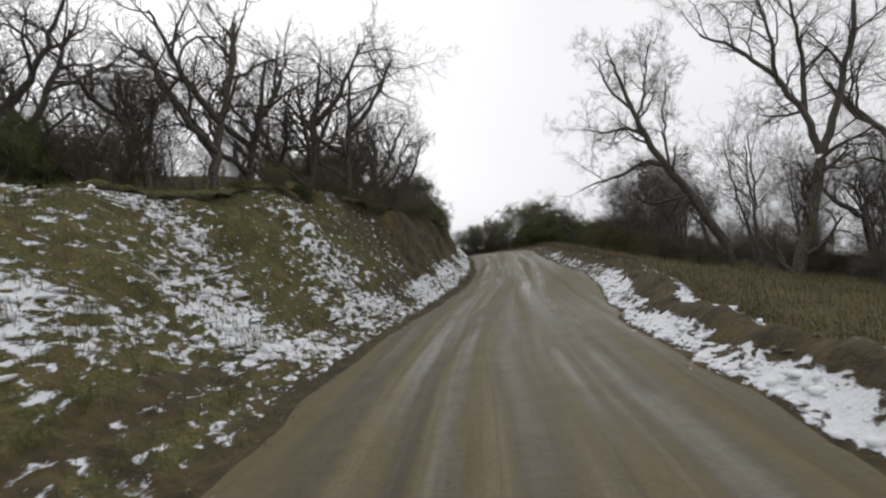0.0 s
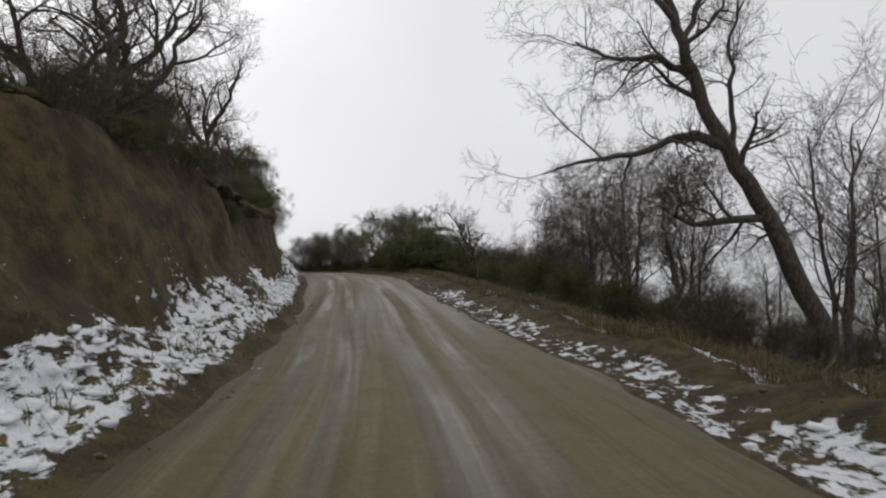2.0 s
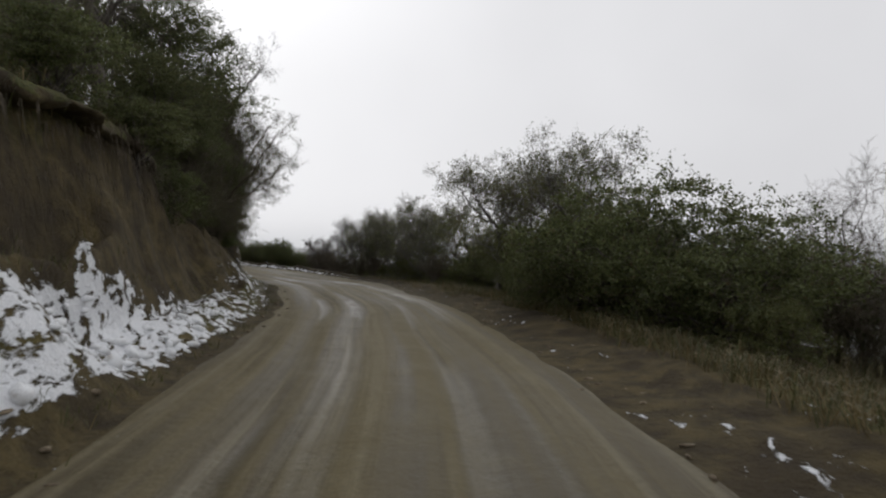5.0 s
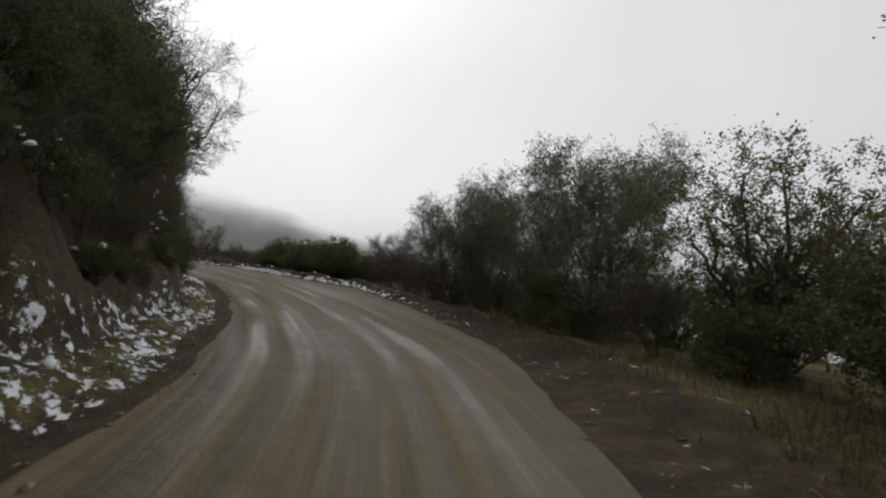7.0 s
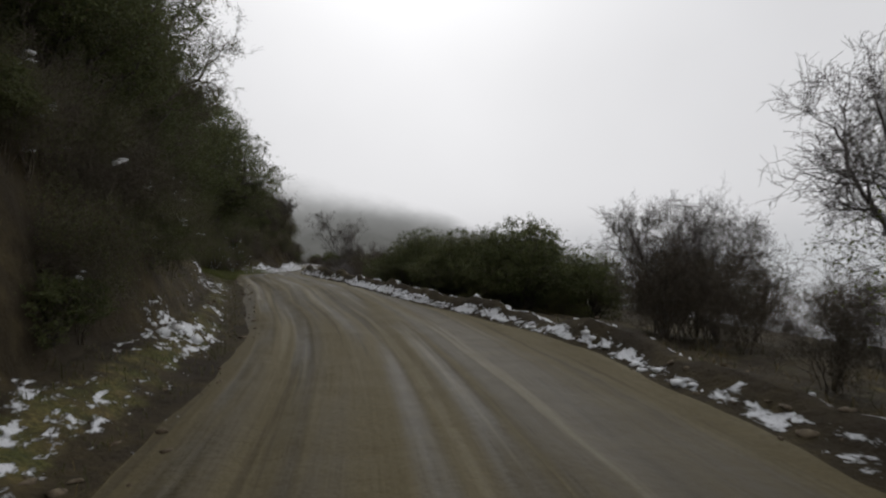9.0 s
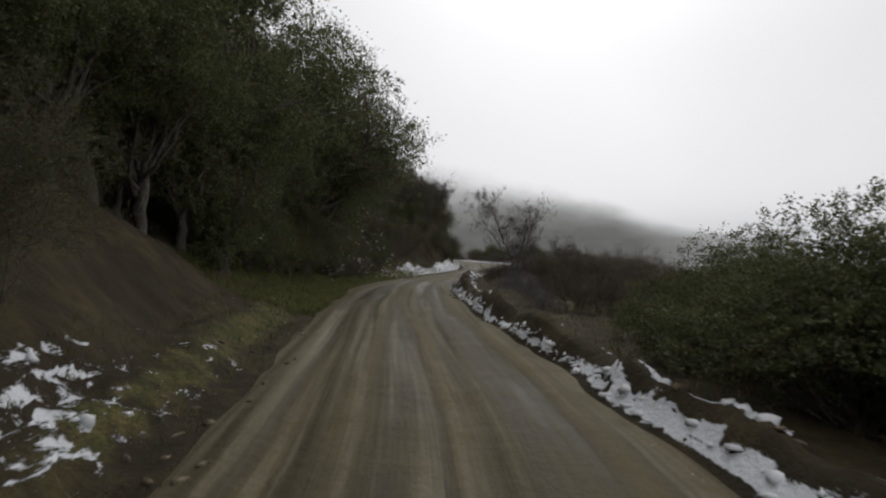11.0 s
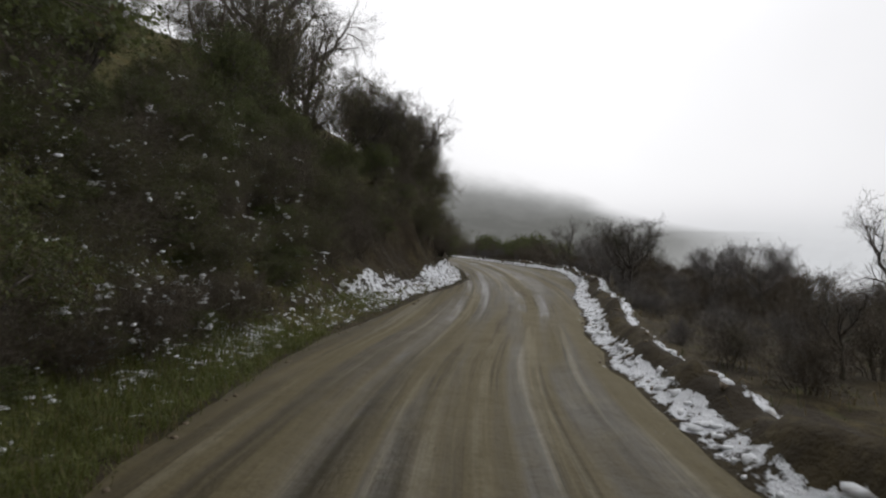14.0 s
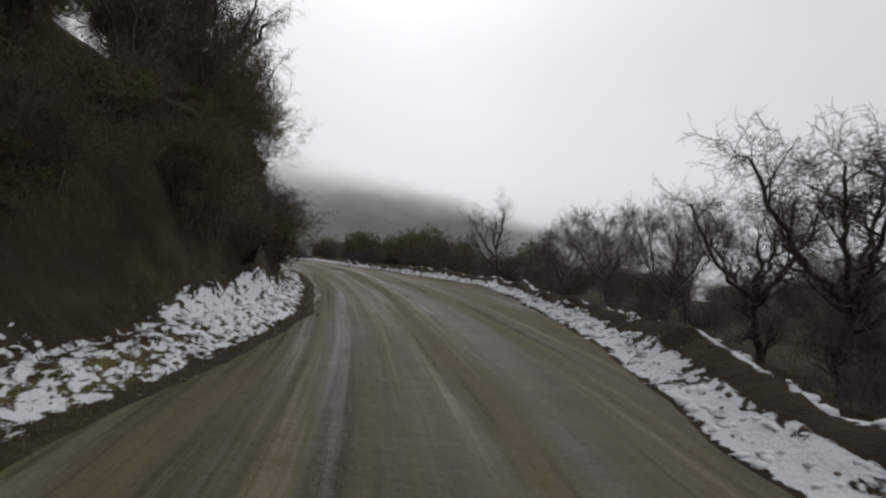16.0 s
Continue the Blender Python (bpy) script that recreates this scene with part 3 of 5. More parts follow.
def branch_out(rng, stems, plan):
    """Levels of branches from stems; plan rows: number per branch, length, radius share, steps, wobble, lift, spread, low."""
    levels = [stems]
    for number, length, share, steps, wobble, lift, spread, low in plan:
        grown = []
        for chain in levels[-1]:
            whole = np.linalg.norm(chain[0][-1] - chain[0][0])
            n = max(1, int(round(number * rng.uniform(0.75, 1.25))))
            for k in range(n):
                q, way, r = sprout(rng, chain, (k + rng.uniform(0, 1)) / n, low, spread)
                r0 = max(0.0035, min(r * share, r * 0.85))
                reach = length * rng.uniform(0.65, 1.3)
                grown.append(wander(rng, q, way, reach, r0, max(0.0025, r0 * 0.3), steps, wobble, lift))
        levels.append(grown)
    return levels


def leaves(rng, centres, size, drop=0.0):
    """Small pointed leaves, each a folded pair of triangles' worth of quad, at the given places."""
    n = len(centres)
    d = rng.normal(size=(n, 3))
    d[:, 2] -= drop
    d /= np.linalg.norm(d, axis=1)[:, None]
    w = np.cross(d, rng.normal(size=(n, 3)))
    w /= np.linalg.norm(w, axis=1)[:, None] + 1e-9
    up = np.cross(d, w)
    L = size * rng.uniform(0.6, 1.3, n)[:, None]
    tip, back = centres + d * L, centres - d * L * 0.1
    mid = centres + d * L * 0.45
    a, b = mid + w * L * 0.36 + up * L * 0.10, mid - w * L * 0.36 + up * L * 0.10
    v = np.stack([back, a, tip, b], 1).reshape(-1, 3)
    return v, np.arange(4 * n).reshape(n, 4)


def along(rng, chains, per_metre, scatter):
    """Places for leaves along the outer part of twigs."""
    out = []
    for points, _ in chains:
        length = np.linalg.norm(np.diff(points, axis=0), axis=1).sum()
        n = rng.poisson(per_metre * length)
        if n:
            k = rng.uniform(0.15, 0.999, n) * (len(points) - 1)
            i = k.astype(int)
            out.append(points[i] + (points[i + 1] - points[i]) * (k - i)[:, None] + rng.normal(0, scatter, (n, 3)))
    return np.concatenate(out) if out else np.zeros((0, 3))


def make_tree(name, seed, stems, plan, bark, twig_bark, label, category, leaf=None, where=(0, 0, 0), group="", low=False, slim=False):
    """A tree of its own: trunk, limbs, twigs and, where it has them, leaves. leaf: material, leaves per metre of twig, size, scatter."""
    rng = np.random.default_rng(seed)
    levels = branch_out(rng, stems, plan)
    root = stand(name, where, label, category, group)
    if low:
        tagged(part("stem_mass", sheet("stem_mass", *tubes(levels[0], 6), bark), root), kind="stuff")
    else:
        for k, stem in enumerate(levels[0]):
            limb = "stem" if slim else "limb" if k else "trunk"
            part(limb, sheet(limb, *tubes([stem], 9), bark), root)
    tagged(part("branching", sheet("branching", *tubes([c for lv in levels[1:-2] for c in lv] or levels[1], 6), bark), root), kind="stuff")
    tagged(part("twig_mass", sheet("twig_mass", *tubes([c for lv in levels[-2:] for c in lv], 3), twig_bark), root), kind="stuff")
    if leaf:
        material, dense, size, scatter = leaf
        places = along(rng, levels[-1] + levels[-2][::2], dense, scatter)
        tagged(part("crown", sheet("crown", *leaves(rng, places, size), material, smooth=False), root, "loose clumps of small leaves"), kind="stuff")
    return root


def crooked(rng, points, r0, r1, jitter=0.04):
    """A hand-set trunk line, made finer and a little crooked."""
    p = np.array(points, float)
    k = np.linspace(0, len(p) - 1, (len(p) - 1) * 4 + 1)
    q = np.stack([np.interp(k, np.arange(len(p)), p[:, i]) for i in range(3)], 1)
    for i in range(3):
        q[:, i] = smoothed(q[:, i], 3)
    q[1:] += rng.normal(0, jitter, (len(q) - 1, 3)) * np.array([1, 1, 0.3])
    return q, np.linspace(r0, r1, len(q))


# -- bare oaks --
OAK_PLAN = [(6, 2.1, 0.62, 7, 0.20, 0.04, 0.85, 0.30), (5, 1.15, 0.55, 6, 0.22, 0.05, 0.85, 0.2), (5, 0.62, 0.55, 5, 0.24, 0.03, 0.8, 0.15), (5, 0.34, 0.6, 3, 0.25, 0.0, 0.8, 0.15)]
SLIM_PLAN = [(7, 1.3, 0.5, 6, 0.16, 0.07, 0.7, 0.25), (5, 0.75, 0.55, 5, 0.2, 0.05, 0.75, 0.15), (5, 0.42, 0.6, 4, 0.22, 0.03, 0.75, 0.15), (4, 0.25, 0.7, 3, 0.25, 0.0, 0.8, 0.1)]
SHRUB_PLAN = [(6, 0.9, 0.55, 5, 0.2, 0.05, 0.75, 0.2), (6, 0.55, 0.6, 4, 0.22, 0.03, 0.8, 0.15), (6, 0.3, 0.7, 3, 0.25, 0.0, 0.85, 0.1)]

# the leaning oak below the road, with a low bough and a long one over the verge
_r = np.random.default_rng(5)
leaning = [crooked(_r, [(12.3, 26.9, -4.2), (11.9, 27.0, -1.4), (10.95, 27.25, 0.7), (10.15, 27.45, 2.1), (9.6, 27.6, 3.4), (9.2, 27.7, 4.7), (8.95, 27.9, 6.0), (8.7, 28.0, 7.2)], 0.24, 0.05),
           crooked(_r, [(10.95, 27.25, 0.7), (10.2, 27.4, 0.65), (9.3, 27.55, 0.55), (8.9, 27.6, 0.8)], 0.10, 0.04),
           crooked(_r, [(10.15, 27.45, 2.1), (9.5, 27.55, 2.45), (9.0, 27.6, 2.35), (8.3, 27.8, 2.05), (7.4, 28.0, 1.95), (6.5, 28.3, 1.7)], 0.13, 0.02),
           crooked(_r, [(10.3, 27.4, 1.9), (10.3, 27.5, 3.2), (10.5, 27.7, 4.6), (10.9, 27.9, 6.0)], 0.07, 0.02),
           crooked(_r, [(9.5, 27.6, 3.7), (8.7, 27.8, 4.1), (7.9, 27.9, 4.0), (7.0, 28.1, 4.4)], 0.09, 0.02),
           crooked(_r, [(9.2, 27.7, 4.8), (8.5, 27.8, 5.6), (8.1, 27.9, 6.6), (8.2, 28.0, 7.4)], 0.08, 0.02),
           crooked(_r, [(9.3, 27.7, 4.4), (9.9, 27.9, 5.4), (10.1, 28.0, 6.6), (10.6, 28.0, 7.8)], 0.07, 0.02)]
make_tree("bare_oak_tree", 11, leaning, [(9, 1.35, 0.5, 6, 0.22, 0.04, 0.85, 0.2), (6, 0.75, 0.5, 5, 0.24, 0.02, 0.85, 0.12), (5, 0.42, 0.55, 4, 0.25, 0.0, 0.85, 0.1), (5, 0.24, 0.7, 3, 0.25, 0.0, 0.8, 0.1)],
          BARK_OAK, BARK_OAK, "leaning leafless oak with one low bough below the road", "tree")

# the tall forked oak beyond it
forked = [crooked(_r, [(11.1, 21.0, -4.4), (11.5, 21.0, -2.6), (12.3, 21.0, -0.6), (12.9, 21.0, 1.1)], 0.23, 0.17),
          crooked(_r, [(12.9, 21.0, 1.1), (12.6, 21.0, 2.6), (11.8, 21.0, 4.0), (10.7, 21.1, 5.2), (9.6, 21.3, 5.9)], 0.14, 0.03),
          crooked(_r, [(12.9, 21.0, 1.1), (13.6, 20.9, 2.6), (14.3, 20.9, 4.4), (14.9, 20.9, 6.4), (15.2, 20.9, 8.0)], 0.15, 0.04),
          crooked(_r, [(12.6, 21.0, 2.6), (13.0, 21.3, 4.2), (13.0, 21.4, 6.0), (12.8, 21.5, 7.6)], 0.10, 0.03),
          crooked(_r, [(11.8, 21.0, 4.0), (11.7, 20.7, 5.4), (11.3, 20.6, 7.0)], 0.08, 0.02)]
make_tree("bare_oak_tree", 12, forked, [(8, 1.6, 0.5, 6, 0.2, 0.05, 0.8, 0.2), (5, 0.9, 0.55, 5, 0.22, 0.0, 0.8, 0.15), (5, 0.5, 0.6, 4, 0.24, -0.04, 0.8, 0.1), (4, 0.28, 0.7, 3, 0.25, -0.04, 0.8, 0.1)],
          BARK_OAK, BARK_OAK, "tall leafless oak forked above a bare trunk, below the road", "tree")


def bare_oak(seed, height, lean, label):
    """A leafless oak at the origin, to be copied; lean is the sideways way of its trunk."""
    rng = np.random.default_rng(seed)
    h = height
    stems = [crooked(rng, [(0, 0, -0.5), (lean[0] * 0.1, lean[1] * 0.1, h * 0.12), (lean[0] * 0.35, lean[1] * 0.35, h * 0.36), (lean[0] * 0.7, lean[1] * 0.7, h * 0.62), (lean[0], lean[1], h * 0.9)], h * 0.030, h * 0.007)]
    for k in range(3):
        a = rng.uniform(0, 6.28)
        f = 0.26 + 0.14 * k
        p = np.array([lean[0] * f, lean[1] * f, h * f])
        side = np.array([math.cos(a), math.sin(a), 0]) * h * 0.17
        stems.append(crooked(rng, [p, p + side + (0, 0, h * 0.14), p + side * 1.6 + (0, 0, h * 0.30), p + side * 2.1 + (0, 0, h * 0.44)], h * 0.018, h * 0.005))
    q = h / 7.0
    plan = [(n, length * q, *rest) for n, length, *rest in OAK_PLAN]
    return make_tree("bare_oak_tree", seed, stems, plan, BARK_OAK, BARK_OAK, label, "tree", group="bare trees")


def round_oak(seed, height, label, bark=None, thick=1.0, dense=1.0, leaf=None, clear=0.30):
    """A low-forked leafless oak with a broad round crown of crowded twigs."""
    rng = np.random.default_rng(seed)
    h = height
    fork = np.array([0.03 * h, 0.0, h * clear])
    stems = [crooked(rng, [(0, 0, -0.5), (0.02 * h, 0, h * 0.15), fork], h * 0.032 * thick, h * 0.024 * thick)]
    for k in range(6):
        a = k * 1.05 + rng.uniform(-0.3, 0.3)
        out = np.array([math.cos(a), math.sin(a), 0]) * h * rng.uniform(0.22, 0.36)
        top = h * (clear + rng.uniform(0.32, 0.56) * (1 - clear) / 0.7)
        stems.append(crooked(rng, [fork, fork * (1, 1, 1) + out * 0.45 + (0, 0, (top - fork[2]) * 0.28), out * 0.8 + (0, 0, fork[2] + (top - fork[2]) * 0.66), out + (0, 0, top)], h * 0.016 * thick, h * 0.005 * thick))
    q = h / 7.0
    plan = [(7 * dense, 1.15 * q, 0.55, 6, 0.22, 0.05, 0.85, 0.25), (6 * dense, 0.75 * q, 0.55, 5, 0.24, 0.03, 0.85, 0.15), (5, 0.45 * q, 0.6, 4, 0.25, 0.02, 0.85, 0.1), (4, 0.26 * q, 0.7, 3, 0.25, 0.0, 0.8, 0.1)]
    return make_tree("bare_oak_tree", seed, stems, plan, bark or BARK_OAK, bark or BARK_OAK, label, "tree", leaf=leaf, group="bare trees")


def slim_tree(seed, height, stems_n, label, leaf=None, bark=None):
    """Several slim stems from one root."""
    rng = np.random.default_rng(seed)
    stems = []
    for k in range(stems_n):
        a = rng.uniform(0, 6.28)
        out = np.array([math.cos(a), math.sin(a), 0]) * height * rng.uniform(0.05, 0.22)
        hh = height * rng.uniform(0.75, 1.0)
        stems.append(crooked(rng, [np.array((0, 0, -0.3)) + out * 0.05, out * 0.35 + (0, 0, hh * 0.35), out * 0.7 + (0, 0, hh * 0.65), out + (0, 0, hh)], height * 0.012, height * 0.003))
    q = height / 4.5
    plan = [(n, length * q, *rest) for n, length, *rest in SLIM_PLAN]
    return make_tree("slim_tree", seed, stems, plan, bark or BARK_GREY, bark or BARK_GREY, label, "tree", leaf=leaf, group="slim trees", slim=True)


def evergreen(name, seed, height, width, trunk, leaf_mat, label, category, count, size, lobes=9):
    """An evergreen with an uneven crown: lobes of leaf clumps over spreading limbs. trunk: clear stem below the crown."""
    rng = np.random.default_rng(seed)
    root = stand(name, (0, 0, 0), label, category, "evergreens")
    centre = np.array([0, 0, trunk + (height - trunk) * 0.48])
    balls = []
    for k in range(lobes):
        a, e = k * 2.4 + rng.uniform(-0.5, 0.5), rng.uniform(-0.75, 1.0)
        reach = rng.uniform(0.36, 0.82)
        c = centre + np.array([math.cos(a) * math.sqrt(1 - min(0.9, e * e)) * width * 0.5 * reach, math.sin(a) * math.sqrt(1 - min(0.9, e * e)) * width * 0.5 * reach, e * (height - trunk) * 0.36])
        balls.append((c, rng.uniform(0.15, 0.27) * width, rng.uniform(0.12, 0.22) * (height - trunk)))
    stems = [crooked(rng, [(0, 0, -0.4), (0.03 * width, 0, trunk * 0.6), (0, 0.03 * width, max(trunk, height * 0.3)), (0.02, 0, height * 0.55)], height * 0.03, height * 0.012)]
    limbs = []
    for c, _, _ in balls:
        p = np.array([0, 0, trunk * 0.8 + 0.15 * height * rng.uniform(0, 1)])
        limbs.append(crooked(rng, [p, p * 0.5 + c * 0.5 + rng.normal(0, 0.05, 3) * width, c], height * 0.013, height * 0.004))
    twigs = branch_out(rng, limbs, [(5, 0.17 * width, 0.5, 4, 0.2, 0.03, 0.8, 0.4), (5, 0.10 * width, 0.6, 3, 0.22, 0.02, 0.8, 0.2)])
    part("trunk", sheet("trunk", *tubes(stems, 8), BARK_OAK), root)
    tagged(part("branching", sheet("branching", *tubes(limbs, 5), BARK_OAK), root), kind="stuff")
    tagged(part("twig_mass", sheet("twig_mass", *tubes(twigs[1] + twigs[2], 3), BARK_BUSH), root), kind="stuff")
    places = []
    for c, rw, rh in balls:
        n = count // lobes
        clumps = rng.normal(size=(max(8, n // 40), 3))
        clumps /= np.linalg.norm(clumps, axis=1)[:, None]
        clumps *= rng.uniform(0.45, 1.08, (len(clumps), 1)) ** 0.5
        pick = rng.integers(0, len(clumps), n)
        q = clumps[pick] + rng.normal(0, 0.12, (n, 3)) * rng.uniform(0.3, 1.2, (n, 1))
        places.append(c + q * np.array([rw, rw, rh]))
    places.append(along(rng, twigs[2], 26, 0.05))
    places = np.concatenate(places)
    places = places[places[:, 2] > 0.04]
    tagged(part("crown", sheet("crown", *leaves(rng, places, size), leaf_mat, smooth=False), root, "dense small dark leaves in uneven clumps"), kind="stuff")
    return root


def add_boughs(root, seed, lines):
    """Long hand-set limbs under an evergreen's crown, with hanging sprays of leaves."""
    rng = np.random.default_rng(seed)
    limbs = [crooked(rng, line, 0.12, 0.03) for line in lines]
    for limb in limbs:
        part("limb", sheet("limb", *tubes([limb], 8), BARK_OAK), root, "long dark mossy limb reaching over the verge")
    levels = branch_out(rng, limbs, [(11, 1.3, 0.4, 5, 0.2, -0.06, 0.8, 0.2), (7, 0.7, 0.5, 4, 0.22, -0.10, 0.7, 0.15), (5, 0.35, 0.6, 3, 0.22, -0.10, 0.7, 0.1)])
    tagged(part("twig_mass", sheet("twig_mass", *tubes([c for lv in levels[1:] for c in lv], 4), BARK_BUSH), root), kind="stuff")
    places = along(rng, levels[-1] + levels[-2], 30, 0.05)
    tagged(part("crown", sheet("crown", *leaves(rng, places, 0.06, 0.5), LEAF_OAK, smooth=False), root, "hanging sprays of small leaves"), kind="stuff")


def shrub(name, seed, height, width, stems_n, label, leaf=None, bark=None):
    """A twiggy shrub of many stems from the ground."""
    rng = np.random.default_rng(seed)
    stems = []
    for k in range(stems_n):
        a = rng.uniform(0, 6.28)
        out = np.array([math.cos(a), math.sin(a), 0]) * width * 0.5 * rng.uniform(0.15, 0.85)
        hh = height * rng.uniform(0.6, 1.0)
        stems.append(crooked(rng, [out * 0.25 - np.array((0, 0, 0.15)), out * 0.5 + (0, 0, hh * 0.4), out * 0.85 + (0, 0, hh * 0.75), out + (0, 0, hh)], 0.016, 0.005, 0.03))
    q = height / 2.0
    plan = [(n, length * q, *rest) for n, length, *rest in SHRUB_PLAN]
    return make_tree(name, seed, stems, plan, bark or BARK_BUSH, bark or BARK_BUSH, label, "shrub", leaf=leaf, group="shrubs", low=True)


def pattern(root, usual):
    """A plant to be copied, whether it has its first place yet, and its usual size."""
    return [root, False, usual]


PLACED = []


def put(which, s, d, size=1.0, turn=None, tall=1.0, sink=0.08, label="", tilt=0.0):
    """Sets a plant at s, d: the pattern itself the first time, a copy after that."""
    turn = (s * 37.7 + d * 91.3) % 360 if turn is None else turn
    if d > 3 and which in (BUSH_A, BUSH_B, TALL_BUSH, SLIM_C):
        sink = 0.3
    m = Matrix.Translation(at(s, d, sink)) @ pose(0, 0, 0, tilt, 0, turn) @ Matrix.Diagonal((size * which[2], size * which[2], size * tall * which[2], 1))
    if which[1]:
        ob = copy_thing(which[0], m @ Matrix.Diagonal((*(1 / k for k in which[0].scale), 1)))
    else:
        ob = which[0]
        ob.matrix_basis = m
        which[1] = True
    PLACED.append((ob, s, d))
    return tagged(ob, label)


OAK_A = pattern(bare_oak(21, 7.5, (1.8, 0.5), "leafless oak with crooked limbs on the hillside turf"), 1.0)
OAK_B = pattern(bare_oak(22, 6.5, (-1.2, 0.8), "leafless oak with a dense web of dark twigs"), 1.05)
OAK_C = pattern(bare_oak(23, 5.0, (0.5, 0.6), "small leafless oak with crooked grey limbs"), 1.1)
OAK_D = pattern(round_oak(24, 5.0, "small leafless oak with a broad crown of crowded twigs"), 0.95)
OAK_E = pattern(round_oak(25, 5.0, "small grey leafless oak with fine crowded twigs", BARK_GREY, 0.62, 1.1), 1.0)
CROWN_TREE = pattern(round_oak(28, 5.0, "small tree with a round olive green crown on a bare stem", BARK_GREY, 0.55, 0.85, (LEAF_OLIVE, 13.0, 0.048, 0.06), 0.50), 1.0)
TWIGGY_OAK = pattern(round_oak(29, 5.0, "small half-bare evergreen oak reaching out over the road", BARK_BUSH, 0.6, 1.0, (LEAF_OAK, 4.5, 0.042, 0.05), 0.2), 1.0)
LOOSE_TREE = pattern(round_oak(30, 5.0, "small loose tree of many stems with thin olive leaves", BARK_GREY, 0.5, 1.0, (LEAF_FRESH, 8.0, 0.046, 0.06), 0.14), 1.0)
GNARLED_TREE = pattern(round_oak(35, 5.0, "small dark gnarled leafless tree at the brink", BARK_OAK, 0.80, 0.95, None, 0.34), 1.0)
BRINK_TREE = pattern(round_oak(27, 5.0, "small open tree with a few withered leaves at the brink", BARK_GREY, 0.46, 0.85, (LEAF_BROWN, 2.5, 0.05, 0.02)), 1.0)
BIG_OAK = pattern(evergreen("evergreen_oak", 47, 10.0, 9.4, 2.2, LEAF_OAK, "large evergreen oak spreading over the road", "tree", 100000, 0.075, 44), 1.0)
BOUGHS = ([(0, 0, 2.8), (1.6, 0.9, 3.6), (2.7, 1.5, 4.0), (3.6, 2.1, 3.8)], [(0, 0, 3.4), (0.8, 1.8, 4.5), (1.2, 2.8, 5.0), (1.6, 3.5, 4.9)], [(0, 0, 2.4), (1.9, -0.6, 3.2), (3.8, -1.6, 3.6), (5.2, -2.4, 3.3)])
add_boughs(BIG_OAK[0], 57, BOUGHS)
SLIM_A = pattern(slim_tree(31, 5.5, 3, "slim leafless tree of several grey stems"), 1.0)
SLIM_B = pattern(slim_tree(32, 4.6, 5, "slim tree with a few withered leaves on its twigs", leaf=(LEAF_BROWN, 3.5, 0.034, 0.03)), 0.95)
SLIM_C = pattern(slim_tree(33, 3.6, 4, "slim half-bare tree with small olive leaves", leaf=(LEAF_OLIVE, 14.0, 0.032, 0.05)), 1.02)
EVER_A = pattern(evergreen("evergreen_oak", 41, 6.5, 5.2, 1.5, LEAF_OAK, "dark evergreen oak with a dense uneven crown", "tree", 46000, 0.056, 22), 0.85)
EVER_B = pattern(evergreen("evergreen_oak", 42, 5.0, 4.6, 0.9, LEAF_OAK, "dark evergreen oak with branches down to the bank", "tree", 42000, 0.052, 21), 0.74)
BUSH_A = pattern(evergreen("evergreen_bush", 43, 2.6, 3.4, 0.15, LEAF_OAK, "dense dark green bush beside the road", "bush", 26000, 0.042, 18), 1.0)
BUSH_B = pattern(evergreen("evergreen_bush", 44, 2.2, 2.6, 0.15, LEAF_OLIVE, "olive green bush with twiggy top beside the road", "bush", 20000, 0.038, 16), 0.75)
BUSH_C = pattern(evergreen("evergreen_bush", 45, 1.6, 2.4, 0.1, LEAF_OAK, "low dark bush on the bank", "bush", 15000, 0.042, 14), 0.7)
TALL_BUSH = pattern(evergreen("evergreen_bush", 46, 3.8, 3.0, 0.4, LEAF_OLIVE, "tall loose olive green bush with stems showing", "bush", 19000, 0.038, 18), 1.0)
SHRUB_A = pattern(shrub("bare_shrub", 51, 1.9, 2.0, 11, "grey-brown twiggy shrub without leaves"), 0.85)
SHRUB_D = pattern(shrub("low_thicket", 54, 1.5, 2.4, 13, "low grey leafless thicket", bark=BARK_GREY), 0.65)
SHRUB_B = pattern(shrub("brown_thicket", 52, 1.4, 2.2, 12, "low brown twiggy thicket", leaf=(LEAF_BROWN, 5.0, 0.03, 0.03)), 1.0)
SHRUB_C = pattern(shrub("leafy_shrub", 53, 2.4, 2.2, 9, "twiggy shrub with sparse small green leaves", leaf=(LEAF_OLIVE, 22.0, 0.03, 0.05)), 0.75)
rng = random.Random(4)


def lip(s):
    """How far from the middle line the lip of the bank lies."""
    return float(edge_left(s) - verge_width(s) - face_width(s))


# -- on the hillside above the first stretch of bank --
put(OAK_A, 20.5, -9.5, 1.0, 20)
put(OAK_B, 26.0, -8.0, 1.05, 200)
put(OAK_A, 27.0, -6.6, 0.9, 300, label="leafless oak leaning out over the bank")
put(OAK_B, 29.0, -9.5, 1.0, 80)
put(OAK_C, 31.5, -6.2, 1.1, 10)
put(OAK_A, 35.0, -8.5, 0.9, 140)
put(OAK_B, 16.0, -12.5, 1.0, 30)
put(OAK_C, 13.0, -13.0, 1.2, 250)
for s, d, k in ((23, -13, 1.0), (26, -14, 0.9), (19, -13, 1.0), (31, -14, 0.9), (14, -15, 1.0)):
    put(SLIM_A, s, d, k)
for s, d, k in ((50.5, -6.6, 0.72),):
    put(EVER_B, s, d, k)
for s, d, k in ((45.0, -5.0, 0.6), (48.8, -5.0, 1.0)):
    put(SHRUB_C, s, d, k)
